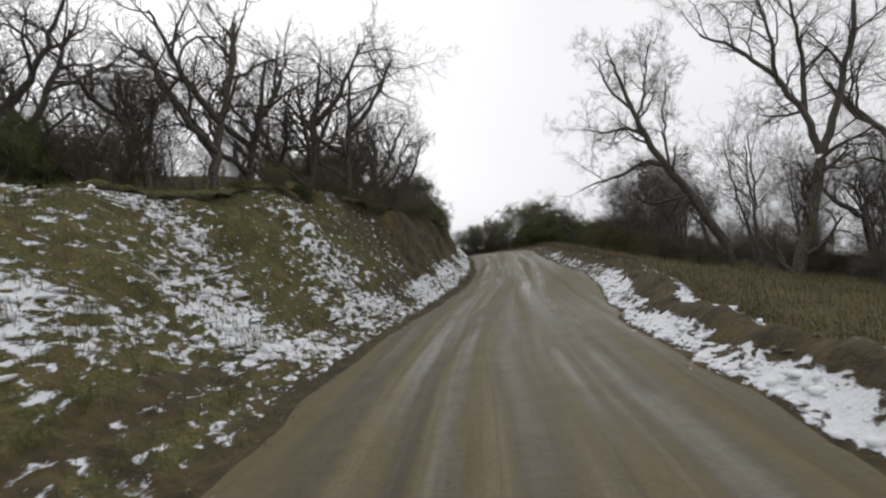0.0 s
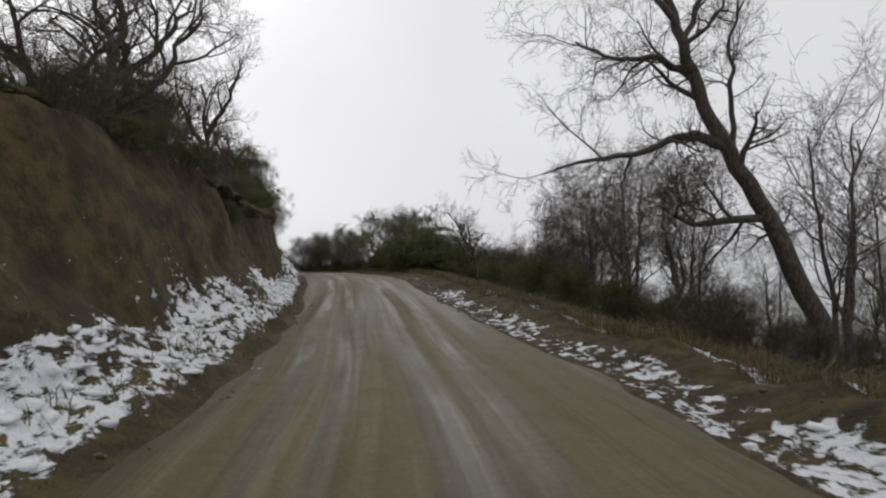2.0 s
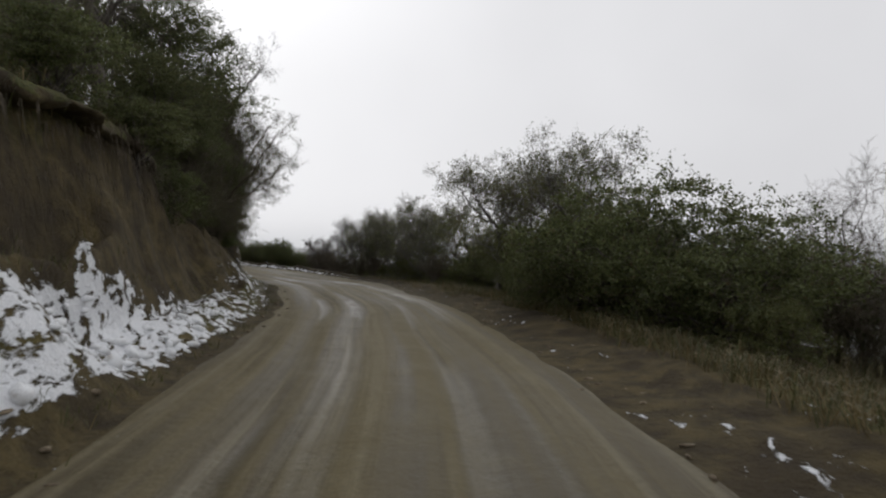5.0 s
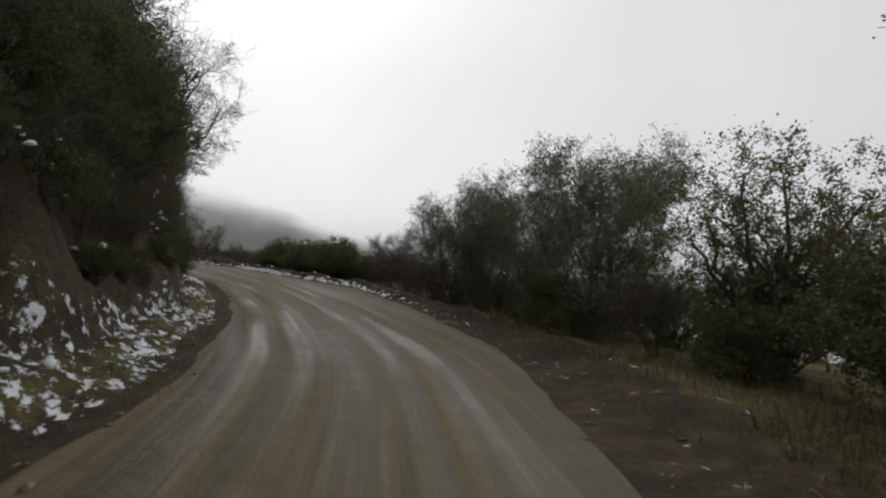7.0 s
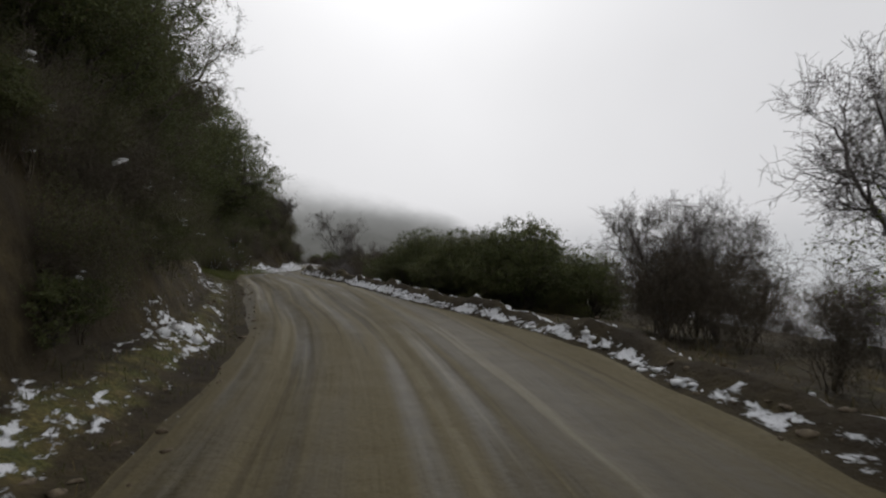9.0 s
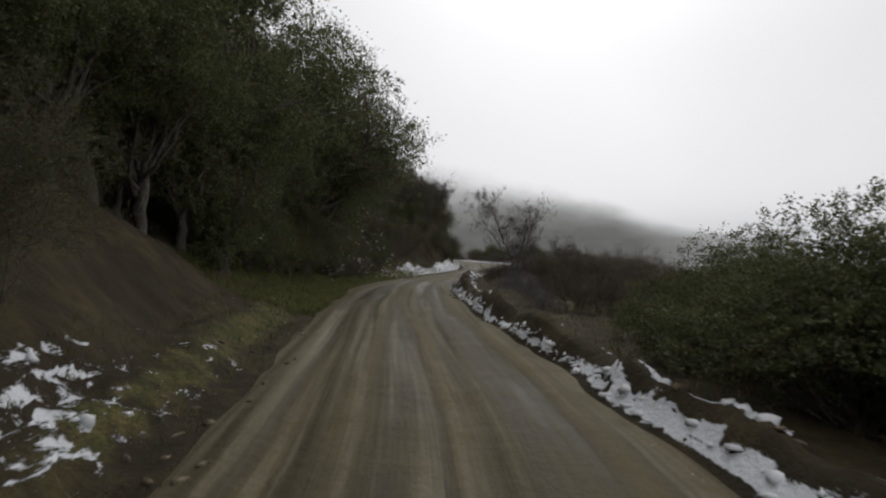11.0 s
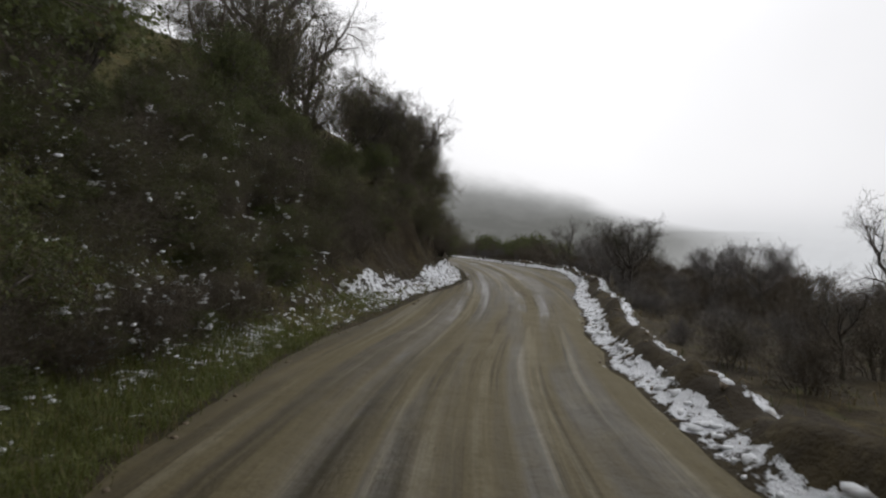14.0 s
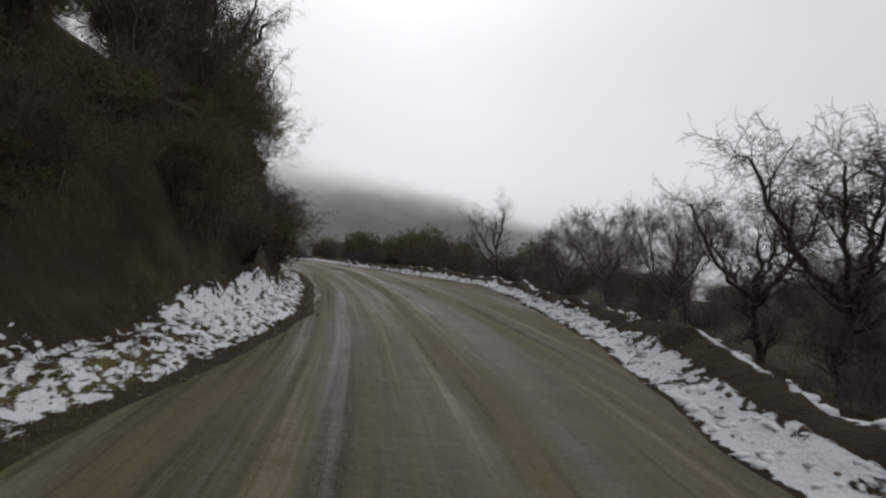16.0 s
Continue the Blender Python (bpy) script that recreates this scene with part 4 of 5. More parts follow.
for s, d, k in ((29.5, -4.6, 0.55), (39.0, -4.3, 0.7), (42.0, -4.1, 0.85), (44.5, -4.2, 1.0), (47.0, -4.0, 1.1), (49.5, -3.9, 1.15), (52.0, -4.1, 1.15)):
    put(BUSH_C, s, d, k)
for s, d, k in ((28.4, -6.6, 0.56), (30.5, -6.2, 0.60), (32.5, -6.0, 0.62), (34.5, -6.1, 0.60), (36.5, -5.8, 0.55), (38.6, -5.9, 0.48)):
    put(TWIGGY_OAK, s, d, k, label="small half-bare evergreen oak on the lip of the bank")
for s, d, k in ((31.4, -5.3, 0.8), (33.4, -5.2, 0.85), (35.4, -5.2, 0.8)):
    put(BUSH_C, s, d, k)
put(OAK_C, 51.5, -5.0, 1.0, 120, label="leafless oak with a broken top above the bank")
put(OAK_C, 40.5, -5.4, 0.9, 210)
put(OAK_C, 35.5, -6.2, 0.95, 160)
put(EVER_B, 54.0, -5.0, 0.85)
for k in range(8):
    put((OAK_B, SLIM_A, OAK_A, OAK_C)[k % 4], rng.uniform(8, 26), rng.uniform(-17, -8.5), rng.uniform(0.75, 1.05))
for k in range(18):
    put((OAK_B, OAK_E, SLIM_A)[k % 3], rng.uniform(22, 62), rng.uniform(-40, -22), rng.uniform(0.9, 1.3))
put(EVER_B, 16.5, -12.5, 0.85, 30)
put(EVER_B, 19.5, -15.5, 0.9, 130)
put(EVER_B, 13.5, -11.2, 0.75, 230)
for s, d, k in ((16.2, -10.8, 0.62), (18.4, -11.6, 0.66), (20.8, -12.4, 0.62), (15.0, -13.6, 0.8)):
    put(TWIGGY_OAK, s, d, k, label="small half-bare evergreen oak on the hillside turf")
put(EVER_B, 17.6, -12.8, 0.62, 310)
for k in range(8):
    put((OAK_B, OAK_A, OAK_C, SLIM_A)[k % 4], rng.uniform(4, 48), rng.uniform(-24, -13), rng.uniform(0.8, 1.1))
for k in range(9):
    put(SHRUB_A, rng.uniform(8, 48), rng.uniform(-15, -8.5), rng.uniform(0.5, 0.85))

# -- on the slope below the first stretch --
put(OAK_A, 22.5, 15.0, 1.15, 60, label="tall leafless oak below the road")
put(SLIM_A, 29.6, 11.0, 1.25, 40)
put(SLIM_A, 31.0, 13.5, 1.1, 130)
put(SLIM_A, 27.0, 14.5, 1.2, 220)
put(OAK_C, 30.0, 16.0, 1.1, 20)
put(OAK_C, 24.0, 18.0, 1.2, 90)
put(SLIM_B, 36.4, 7.6, 1.1, 40)
put(SLIM_A, 34.2, 7.9, 0.95, 160)
put(SLIM_B, 32.0, 8.4, 1.1, 280)
put(SLIM_B, 38.8, 7.4, 0.9, 290)
put(SLIM_A, 38.4, 9.8, 1.0, 20)
put(OAK_C, 40.0, 4.6, 0.52, 100, label="small leafless oak with knotted grey twigs beside the road")
for s, d, k in ((30.0, 7.2, 0.95), (32.5, 6.6, 1.0), (35.0, 6.2, 1.05), (37.4, 5.9, 1.2), (39.4, 6.6, 1.15), (42.4, 6.0, 1.0), (44.4, 5.6, 0.85)):
    put(BUSH_B, s, d, k)
put(BUSH_A, 50.0, 4.7, 1.30, 40, label="big round dark green bush beside the road")
put(BUSH_A, 48.4, 5.6, 1.15, 150)
put(BUSH_B, 46.6, 5.0, 0.8, 70)
for k in range(70):
    s = rng.uniform(12, 56)
    put((SHRUB_A, SHRUB_B, SHRUB_C, SHRUB_A)[k % 4], s, rng.uniform(7.5 if s > 26 else 11.0, 22.0), rng.uniform(0.9, 1.5) * (0.6 if 27 < s < 46 else 1.0))
for k in range(24):
    s = rng.uniform(8, 30)
    put((SHRUB_B, SHRUB_D)[k % 2], s, rng.uniform(6.0 if s > 24 else 10.5, 13.0), rng.uniform(0.4, 0.8))
for k in range(34):
    put((SLIM_A, OAK_E, OAK_C, SLIM_A)[k % 4], rng.uniform(24, 74), rng.uniform(17, 42), rng.uniform(1.0, 1.5))
for k in range(14):
    put((OAK_C, SLIM_A)[k % 2], rng.uniform(18, 60), rng.uniform(16, 30), rng.uniform(0.9, 1.3))

# -- right of the road round the left bend --
put(CROWN_TREE, 57.0, 4.25, 0.87, 45)
put(TALL_BUSH, 56.5, 4.8, 0.70, 10)
put(TALL_BUSH, 55.6, 5.7, 0.85, 140)
put(TALL_BUSH, 57.5, 6.3, 0.9, 250)
put(CROWN_TREE, 56.0, 5.2, 0.80, 170)
put(CROWN_TREE, 52.8, 4.5, 0.82, 290)
for s, d, k in ((50.8, 4.6, 1.0), (52.3, 4.2, 0.85), (53.9, 4.6, 0.85), (55.4, 4.9, 0.8)):
    put(BUSH_A, s, d, k)
for s, d, k in ((51.9, 5.3, 0.95), (53.2, 5.6, 1.0), (54.4, 6.2, 1.0)):
    put(TALL_BUSH, s, d, k)
put(LOOSE_TREE, 54.8, 5.4, 0.66, 20)
put(BUSH_A, 59.9, 5.7, 0.95, 20)
put(TALL_BUSH, 60.4, 5.8, 0.85, 220)
put(TALL_BUSH, 58.8, 5.4, 0.82, 330)
put(TALL_BUSH, 57.6, 5.1, 0.62, 80)
for s, d, k in ((51.2, 5.4, 1.0), (53.6, 6.2, 1.1), (56.0, 6.6, 1.0), (58.4, 7.6, 0.9), (54.6, 8.2, 1.1), (51.6, 8.6, 1.1), (57.6, 9.2, 1.0)):
    put(BUSH_A, s, d, k)
for s, d, k in ((54.8, 4.5, 0.85), (56.9, 4.9, 0.8), (58.6, 5.6, 0.7), (59.6, 4.6, 0.45), (60.8, 6.6, 0.6)):
    put(BUSH_B, s, d, k)
put(TALL_BUSH, 62.8, 6.0, 1.08, 70)
put(TALL_BUSH, 61.8, 6.7, 0.95, 170)
put(TALL_BUSH, 63.9, 6.5, 0.74, 310)
put(BUSH_B, 62.4, 5.0, 0.8, 120)
put(LOOSE_TREE, 65.4, 4.7, 0.78, 130)
put(LOOSE_TREE, 66.2, 5.6, 0.78, 30)
put(BUSH_B, 67.2, 4.7, 0.85, 290, label="broad olive bush spilling towards the road")
put(CROWN_TREE, 66.9, 5.9, 0.84, 75)
put(BUSH_B, 68.6, 5.6, 0.95, 80)
put(LOOSE_TREE, 68.6, 4.9, 0.72, 190)
put(LOOSE_TREE, 70.2, 5.2, 0.82, 250)
put(TALL_BUSH, 70.8, 6.2, 0.85, 160)
put(LOOSE_TREE, 72.2, 5.4, 0.80, 20)
put(SLIM_C, 71.6, 4.9, 0.85, 110)
put(LOOSE_TREE, 74.6, 5.4, 0.66, 300)
put(SLIM_C, 73.8, 6.2, 0.9, 200)
put(OAK_E, 75.2, 5.5, 0.76, 140, label="grey bare tree with crowded twigs at the brink")
for s, d, k in ((64.2, 7.4, 0.8), (66.6, 7.2, 0.8), (69.4, 7.4, 0.75), (72.0, 7.6, 0.7)):
    put(BUSH_A, s, d, k)
for s, d, k in ((65.4, 4.4, 0.6), (69.6, 4.6, 0.6), (71.4, 5.6, 0.7), (73.4, 5.0, 0.6), (75.2, 5.2, 0.5), (74.4, 6.6, 0.8)):
    put(BUSH_B, s, d, k)
for s, d, k in ((63.6, 4.6, 0.7), (70.6, 4.4, 0.6), (72.8, 4.7, 0.7), (74.6, 4.8, 0.6), (76.2, 4.9, 0.55)):
    put(SHRUB_A, s, d, k)
put(OAK_E, 80.0, 5.3, 0.52, 60, label="grey leafless shrub with crooked twigs at the brink")
put(OAK_E, 80.7, 6.9, 0.52, 200, label="grey leafless shrub with crooked twigs at the brink")
for s, d, k in ((79.4, 5.0, 0.8), (80.4, 5.6, 0.95), (79.6, 5.9, 0.85), (80.9, 6.6, 0.9), (80.2, 7.2, 0.9), (78.6, 5.6, 0.6)):
    put(SHRUB_A, s, d, k)
for k in range(30):
    put((SHRUB_D, SHRUB_B, SHRUB_A)[k % 3], rng.uniform(75, 98), rng.uniform(7.4, 15.0), rng.uniform(0.55, 0.9))
for s, d, k in ((89.8, 4.0, 0.68), (86.9, 4.4, 0.68), (84.6, 5.0, 0.74), (83.6, 6.2, 0.55), (92.6, 4.5, 0.62), (88.2, 5.4, 0.62)):
    put(EVER_B, s, d, k, sink=0.5, label="rounded dark green oak scrub behind the berm")
for s, d, k in ((91.6, 3.7, 0.62), (89.6, 3.6, 0.76), (88.0, 4.4, 0.72), (86.6, 4.1, 0.78), (85.6, 5.2, 0.84), (84.4, 4.9, 0.92), (83.8, 6.2, 0.68), (94.0, 4.2, 0.55), (88.6, 6.0, 0.8), (86.4, 6.6, 0.8), (91.4, 5.6, 0.75), (94.6, 6.0, 0.6)):
    put(BUSH_A, s, d, k)
for s, d, k in ((87.4, 3.6, 0.7), (85.0, 4.1, 0.75), (90.4, 4.6, 0.8), (83.4, 5.4, 0.55), (92.8, 4.6, 0.7), (96.4, 4.4, 0.5)):
    put(BUSH_B, s, d, k)
for k in range(16):
    put((SHRUB_A, SHRUB_C, SHRUB_B)[k % 3], rng.uniform(23, 36), rng.uniform(9.5, 15.5), rng.uniform(0.5, 0.75))
for k in range(26):
    put((SHRUB_A, SHRUB_C, BUSH_B, SHRUB_B)[k % 4], rng.uniform(50, 74), rng.uniform(8.5, 16), rng.uniform(0.7, 1.0))

# -- left of the bend: trees and scrub crowding the bank --
for s, d, k, which in ((56.5, -4.9, 0.95, EVER_A), (59.8, -4.7, 0.85, EVER_B), (63.5, -4.6, 0.9, EVER_B), (67.0, -4.4, 0.85, EVER_B), (70.2, -4.6, 0.95, EVER_A),
                       (73.6, -4.6, 0.9, EVER_B), (77.0, -4.6, 0.95, EVER_B), (80.6, -5.0, 1.0, EVER_A), (84.5, -5.0, 1.05, EVER_B), (88.5, -5.2, 1.1, EVER_A), (92.5, -5.2, 1.1, EVER_B), (96.0, -5.0, 1.2, EVER_A), (99.0, -4.6, 1.15, EVER_B)):
    put(which, s, d, k)
for s in (54.0, 56.2, 58.4, 60.4, 64.6, 66.4, 68.4, 70.4, 72.6, 75.0, 77.4, 79.6):
    put(EVER_B, s, lip(s) + 0.05, 0.60 + 0.05 * (s % 2))
for s in (80.5, 83.0, 86.0, 89.0, 92.0, 95.0, 98.0):
    put(EVER_B, s, lip(s) + 0.25, 0.86)
put(TWIGGY_OAK, 84.6, lip(84.6), 0.95, 110, tilt=16)
put(OAK_C, 87.0, lip(87.0) - 0.2, 0.95, 115, tilt=14)
put(TWIGGY_OAK, 90.4, lip(90.4), 0.9, 115, tilt=14)
put(TWIGGY_OAK, 58.4, lip(58.4) + 0.3, 0.86, 90, tilt=20)
put(TWIGGY_OAK, 60.4, lip(60.4) + 0.2, 0.80, 100, tilt=16)
put(TWIGGY_OAK, 69.2, lip(69.2) + 0.2, 0.80, 100, tilt=16)
put(EVER_A, 100.5, -4.3, 1.5, 40)
put(OAK_D, 62.6, -4.6, 0.85, 60)
put(OAK_C, 62.0, -4.6, 0.8, 260, label="leafless oak reaching out over the road from the bank")
put(EVER_B, 61.6, -4.0, 0.72, 60)
put(EVER_B, 62.8, -3.9, 0.62, 160)
put(OAK_C, 66.0, -4.6, 0.8, 20)
put(OAK_C, 69.3, -4.4, 0.8, 75)
put(OAK_C, 72.0, -4.4, 0.75, 190)
for s, k in ((64.4, 0.85), (67.8, 0.8), (69.6, 0.85)):
    put(EVER_B, s, -3.9, k)
put(OAK_C, 79.0, -4.0, 0.85, 330)
put(EVER_B, 81.6, -3.9, 1.05, 40)
put(EVER_B, 78.4, -3.9, 1.0, 140)
for k in range(14):
    s = 15.5 + k * 1.35
    put((BUSH_C, SHRUB_C, BUSH_C, SHRUB_A)[k % 4], s, lip(s) + rng.uniform(-0.1, 0.3), rng.uniform(0.4, 0.62), sink=0.2)
put(OAK_C, 84.0, -4.8, 0.85, 220)
put(BIG_OAK, 110.0, -4.3, 1.0, 330)
put(EVER_A, 113.0, -4.0, 1.15, 75)
put(EVER_A, 104.6, -5.2, 1.25, 60)
put(EVER_B, 103.2, -4.5, 0.95, 120)
put(EVER_B, 106.2, -5.4, 1.0, 200)
put(EVER_B, 109.4, -5.6, 1.05, 20)
for k in range(18):
    put((BUSH_C, SHRUB_C, BUSH_B)[k % 3], 99.5 + k * 0.95, -3.9 - 0.5 * ((k * 7) % 5) / 4, rng.uniform(0.85, 1.15), tall=1.3)
for k in range(22):
    put((EVER_B, EVER_B, EVER_A)[k % 3], 99 + k * 0.95, -6.5 - 5.0 * rng.random(), rng.uniform(0.95, 1.25))
for s, k in ((91.0, 1.1), (94.0, 1.15), (97.0, 1.2), (88.0, 1.0), (82.0, 1.0), (78.0, 1.0), (75.0, 0.95), (71.0, 0.9)):
    put(EVER_B, s, -4.6, k)
for k in range(30):
    s = 77.5 + k * 0.43
    put((BUSH_C, SHRUB_A, SHRUB_C)[k % 3], s, float(edge_left(s) - verge_width(s) - face_width(s) * rng.uniform(0.15, 1.0)), rng.uniform(0.5, 0.85))
for k in range(40):
    s = 54 + k * 0.62
    put((SHRUB_A, BUSH_C, SHRUB_C)[k % 3], s, float(edge_left(s) - verge_width(s) - face_width(s) * rng.uniform(0.35, 1.0)), rng.uniform(0.55, 0.85))
put(EVER_B, 100.6, -4.4, 1.35, 75)
put(EVER_B, 102.0, -5.6, 1.35, 15)
put(EVER_B, 104.6, -7.6, 1.5, 215)
put(EVER_B, 111.2, -5.4, 1.4, 100)
for k in range(34):
    s, back, size = 54 + k * 1.7, rng.uniform(4.5, 11), rng.uniform(0.9, 1.25)
    if k > 4:
        put((EVER_A, EVER_B, OAK_B)[k % 3], s, lip(s) - back, size)
for k in range(40):
    s = 53 + k * 1.35
    put((BUSH_C, SHRUB_C, SHRUB_A, BUSH_C)[k % 4], s, lip(s) - rng.uniform(-0.25, 1.4), rng.uniform(0.7, 1.15))

# -- left of the last stretch --
for k in range(9):
    s = 121 + k * 2.5
    put(TWIGGY_OAK if k > 4 else (EVER_B, EVER_A)[k % 2], s, lip(s) - rng.uniform(0.2, 1.0), rng.uniform(0.62, 0.76))
for k in range(8):
    s = 113 + k * 1.6
    put((OAK_D, SLIM_A, OAK_C, SHRUB_C)[k % 4], s, lip(s) - rng.uniform(0.0, 2.5), rng.uniform(0.7, 0.95))
for k in range(56):
    s = 108 + k * 0.68
    u = verge_width(s) + face_width(s) * rng.uniform(0.15, 1.0)
    put((SHRUB_C, BUSH_C, SHRUB_A, SHRUB_C)[k % 4], s, float(edge_left(s) - u), rng.uniform(0.7, 1.15), tall=rng.uniform(0.7, 1.0))
for k in range(46):
    s = 113 + k * 0.3
    u = verge_width(s) + face_width(s) * (0.12 + 0.88 * ((k * 5) % 12) / 11)
    put((BUSH_C, SHRUB_C, SHRUB_A, BUSH_C)[k % 4], s, float(edge_left(s) - u), rng.uniform(0.6, 1.0), tall=0.85)
for k in range(16):
    s = 112.6 + k * 0.5
    put((SHRUB_A, BUSH_C, SHRUB_A, SHRUB_B)[k % 4], s, float(edge_left(s) - verge_width(s) * (0.75 + 0.3 * ((k * 7) % 5) / 4)), 0.5 + 0.05 * (k % 4), tall=0.85)
for k in range(30):
    s = 113 + k * 0.6
    put((BUSH_C, SHRUB_A, EVER_B)[k % 3], s, lip(s) + rng.uniform(-0.5, 2.2), rng.uniform(0.8, 1.15) * (0.55 if k % 3 == 2 else 1.0))
for k in range(26):
    s = 112 + k * 1.7
    put((OAK_D, OAK_B)[k % 2] if s > 131 else (EVER_A, OAK_D, EVER_B, OAK_B)[k % 4], s, lip(s) - rng.uniform(4.0, 11), rng.uniform(0.7, 1.0))
for s in (127.5, 130.0, 132.5, 135.0, 137.2, 139.4, 141.6, 143.8):
    put(TWIGGY_OAK if s > 136 else EVER_B, s, lip(s) + 0.1, (0.52 + 0.06 * (s % 3)) * (0.8 if s > 136 else 1.0))
for k in range(12):
    s = 121.5 + k * 0.95
    put((BUSH_C, SHRUB_A, SHRUB_C)[k % 3], s, float(edge_left(s) - verge_width(s) - face_width(s) * (0.25 + 0.5 * ((k * 5) % 7) / 6)), 0.7 + 0.03 * (k % 5))
for s, back, k in ((130.6, 2.5, 1.15), (132.2, 2.2, 1.1), (133.8, 1.8, 0.95), (136.4, 1.6, 0.84), (139.2, 1.5, 0.80), (142.0, 1.3, 0.76)):
    put(TWIGGY_OAK, s, lip(s) - back, k)
put(OAK_D, 136.0, -5.0, 0.9, 40)
put(OAK_D, 139.5, -4.2, 0.95, 140)
put(OAK_D, 143.0, -3.3, 1.0, 230)
put(TWIGGY_OAK, 145.0, -3.6, 0.80, 130)
put(OAK_D, 147.0, -3.4, 0.9, 330)

# -- right of the last stretch: thicket and small bare trees above the valley --
put(BRINK_TREE, 111.3, 4.1, 0.82, 75)
for k in range(26):
    put((SHRUB_A, SHRUB_B)[k % 2], 104.5 + k * 0.55, 4.4 + 4.5 * rng.random(), rng.uniform(0.62, 0.85))
put(SHRUB_C, 108.0, 5.2, 0.6, 80, label="yellowing low shrub at the brink")
put(OAK_C, 121.0, 6.4, 0.42, 15, label="small dead leafless tree in the thicket")
put(OAK_C, 119.4, 4.8, 0.22, 200, label="broken dead sapling in the thicket")
put(OAK_E, 129.8, 6.4, 0.42, 20)
put(OAK_E, 128.4, 7.2, 0.46, 260)
put(GNARLED_TREE, 131.2, 4.2, 0.55, 60)
put(GNARLED_TREE, 132.7, 4.4, 0.45, 200)
put(OAK_E, 134.4, 4.2, 0.42, 150, tilt=8)
put(OAK_E, 136.4, 8.5, 0.36, 100)
put(SLIM_A, 135.0, 4.8, 0.36, 20)
put(OAK_E, 137.2, 4.4, 0.46, 20)
put(OAK_E, 139.2, 4.4, 0.38, 120)
put(OAK_C, 146.0, 5.0, 0.42, 200, tilt=14, label="small leaning tree with a flat top at the brink")
for k in range(230):
    s = 98 + k * 0.287
    out = 1.4 + 9.0 * rng.random() ** 1.2
    put((SHRUB_B, SHRUB_D, SHRUB_A, SHRUB_D)[k % 4], s, float(edge_right(s)) + out, (rng.uniform(0.45, 0.62) + 0.02 * out) * (0.86 if s < 131 else 0.95), tall=0.7 if k % 4 == 2 else 0.95)
for k in range(60):
    s = 106 + k * 0.75
    put((SHRUB_D, SHRUB_B, SHRUB_A)[k % 3], s, float(edge_right(s)) + rng.uniform(7.0, 17.0), rng.uniform(0.7, 1.0))
for k in range(46):
    s = 146 + k * 0.9
    put((BUSH_C, SHRUB_D, SHRUB_A)[k % 3], s, float(edge_right(s)) + rng.uniform(1.8, 8.0), rng.uniform(0.6, 1.0))
for k in range(26):
    s = 158 + k * 1.3
    put((BUSH_A, SHRUB_A, BUSH_A, EVER_B)[k % 4], s, float(edge_right(s)) + rng.uniform(2.5, 13.0), rng.uniform(0.9, 1.15) * (0.7 if k % 4 == 3 else 1.0))
for k in range(14):
    s = 150 + k * 3.5
    put((TWIGGY_OAK, OAK_C)[k % 2], s, lip(s) - rng.uniform(0.5, 5), rng.uniform(0.7, 1.0))


# ---- the far side of the valley, half lost in painted cloud ----
def painted_mist(name, clear_from, clear_to, tone, light, ragged=0.55):
    """Distance seen through cloud: a plain far backdrop, haze painted as glow, that thins out towards its crest."""
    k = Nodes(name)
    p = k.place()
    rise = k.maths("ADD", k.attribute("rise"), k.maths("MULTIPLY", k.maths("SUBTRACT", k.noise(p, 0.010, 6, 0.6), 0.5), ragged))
    # emission carries the daylit haze; the sheet takes no light itself
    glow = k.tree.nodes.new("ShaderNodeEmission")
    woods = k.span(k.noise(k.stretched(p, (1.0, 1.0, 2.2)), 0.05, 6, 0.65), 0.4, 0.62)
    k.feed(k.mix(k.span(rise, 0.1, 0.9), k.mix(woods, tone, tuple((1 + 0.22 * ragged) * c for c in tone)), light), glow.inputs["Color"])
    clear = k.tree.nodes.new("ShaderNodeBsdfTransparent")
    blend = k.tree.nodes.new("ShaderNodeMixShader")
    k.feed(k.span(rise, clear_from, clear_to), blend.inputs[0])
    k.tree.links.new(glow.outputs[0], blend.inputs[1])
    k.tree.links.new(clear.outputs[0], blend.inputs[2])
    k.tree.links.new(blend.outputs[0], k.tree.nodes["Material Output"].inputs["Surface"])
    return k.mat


def ridge(name, centre, radius, a0, a1, heights, material, label, fade=0.0, fade_end=0.0, foot=0.0):
    """A far ridge as a curved sheet; angles in degrees to the left of north."""
    n = 120
    a = np.radians(np.linspace(a0, a1, n))
    top = np.interp(np.linspace(0, 1, n), np.linspace(0, 1, len(heights)), heights) + 3 * bumps(np.linspace(0, 9, n), np.zeros(n), 7)
    rows, rise = [], []
    for f in np.linspace(0, 1, 14):
        r = radius * (1 + 0.25 * f)
        z = np.where(f < 0.25, -60 + (60 + foot) * f / 0.25, foot + (top - foot) * (f - 0.25) / 0.75)
        rows.append(np.stack([centre[0] - np.sin(a) * r, centre[1] + np.cos(a) * r, z], -1))
        edge = np.clip(1 - np.linspace(0, 1, n) / fade, 0, 1) * 1.6 if fade else np.zeros(n)
        edge = edge + (np.clip(1 - np.linspace(1, 0, n) / fade_end, 0, 1) * 3.0 if fade_end else 0)
        rise.append(max(0.0, (f - 0.25) / 0.75) + edge)
    ob = new(name, sheet(name, np.concatenate(rows), grid_faces(14, n), material, fields={"rise": np.concatenate(rise)}))
    return tagged(ob, label, "hill", kind="structure")


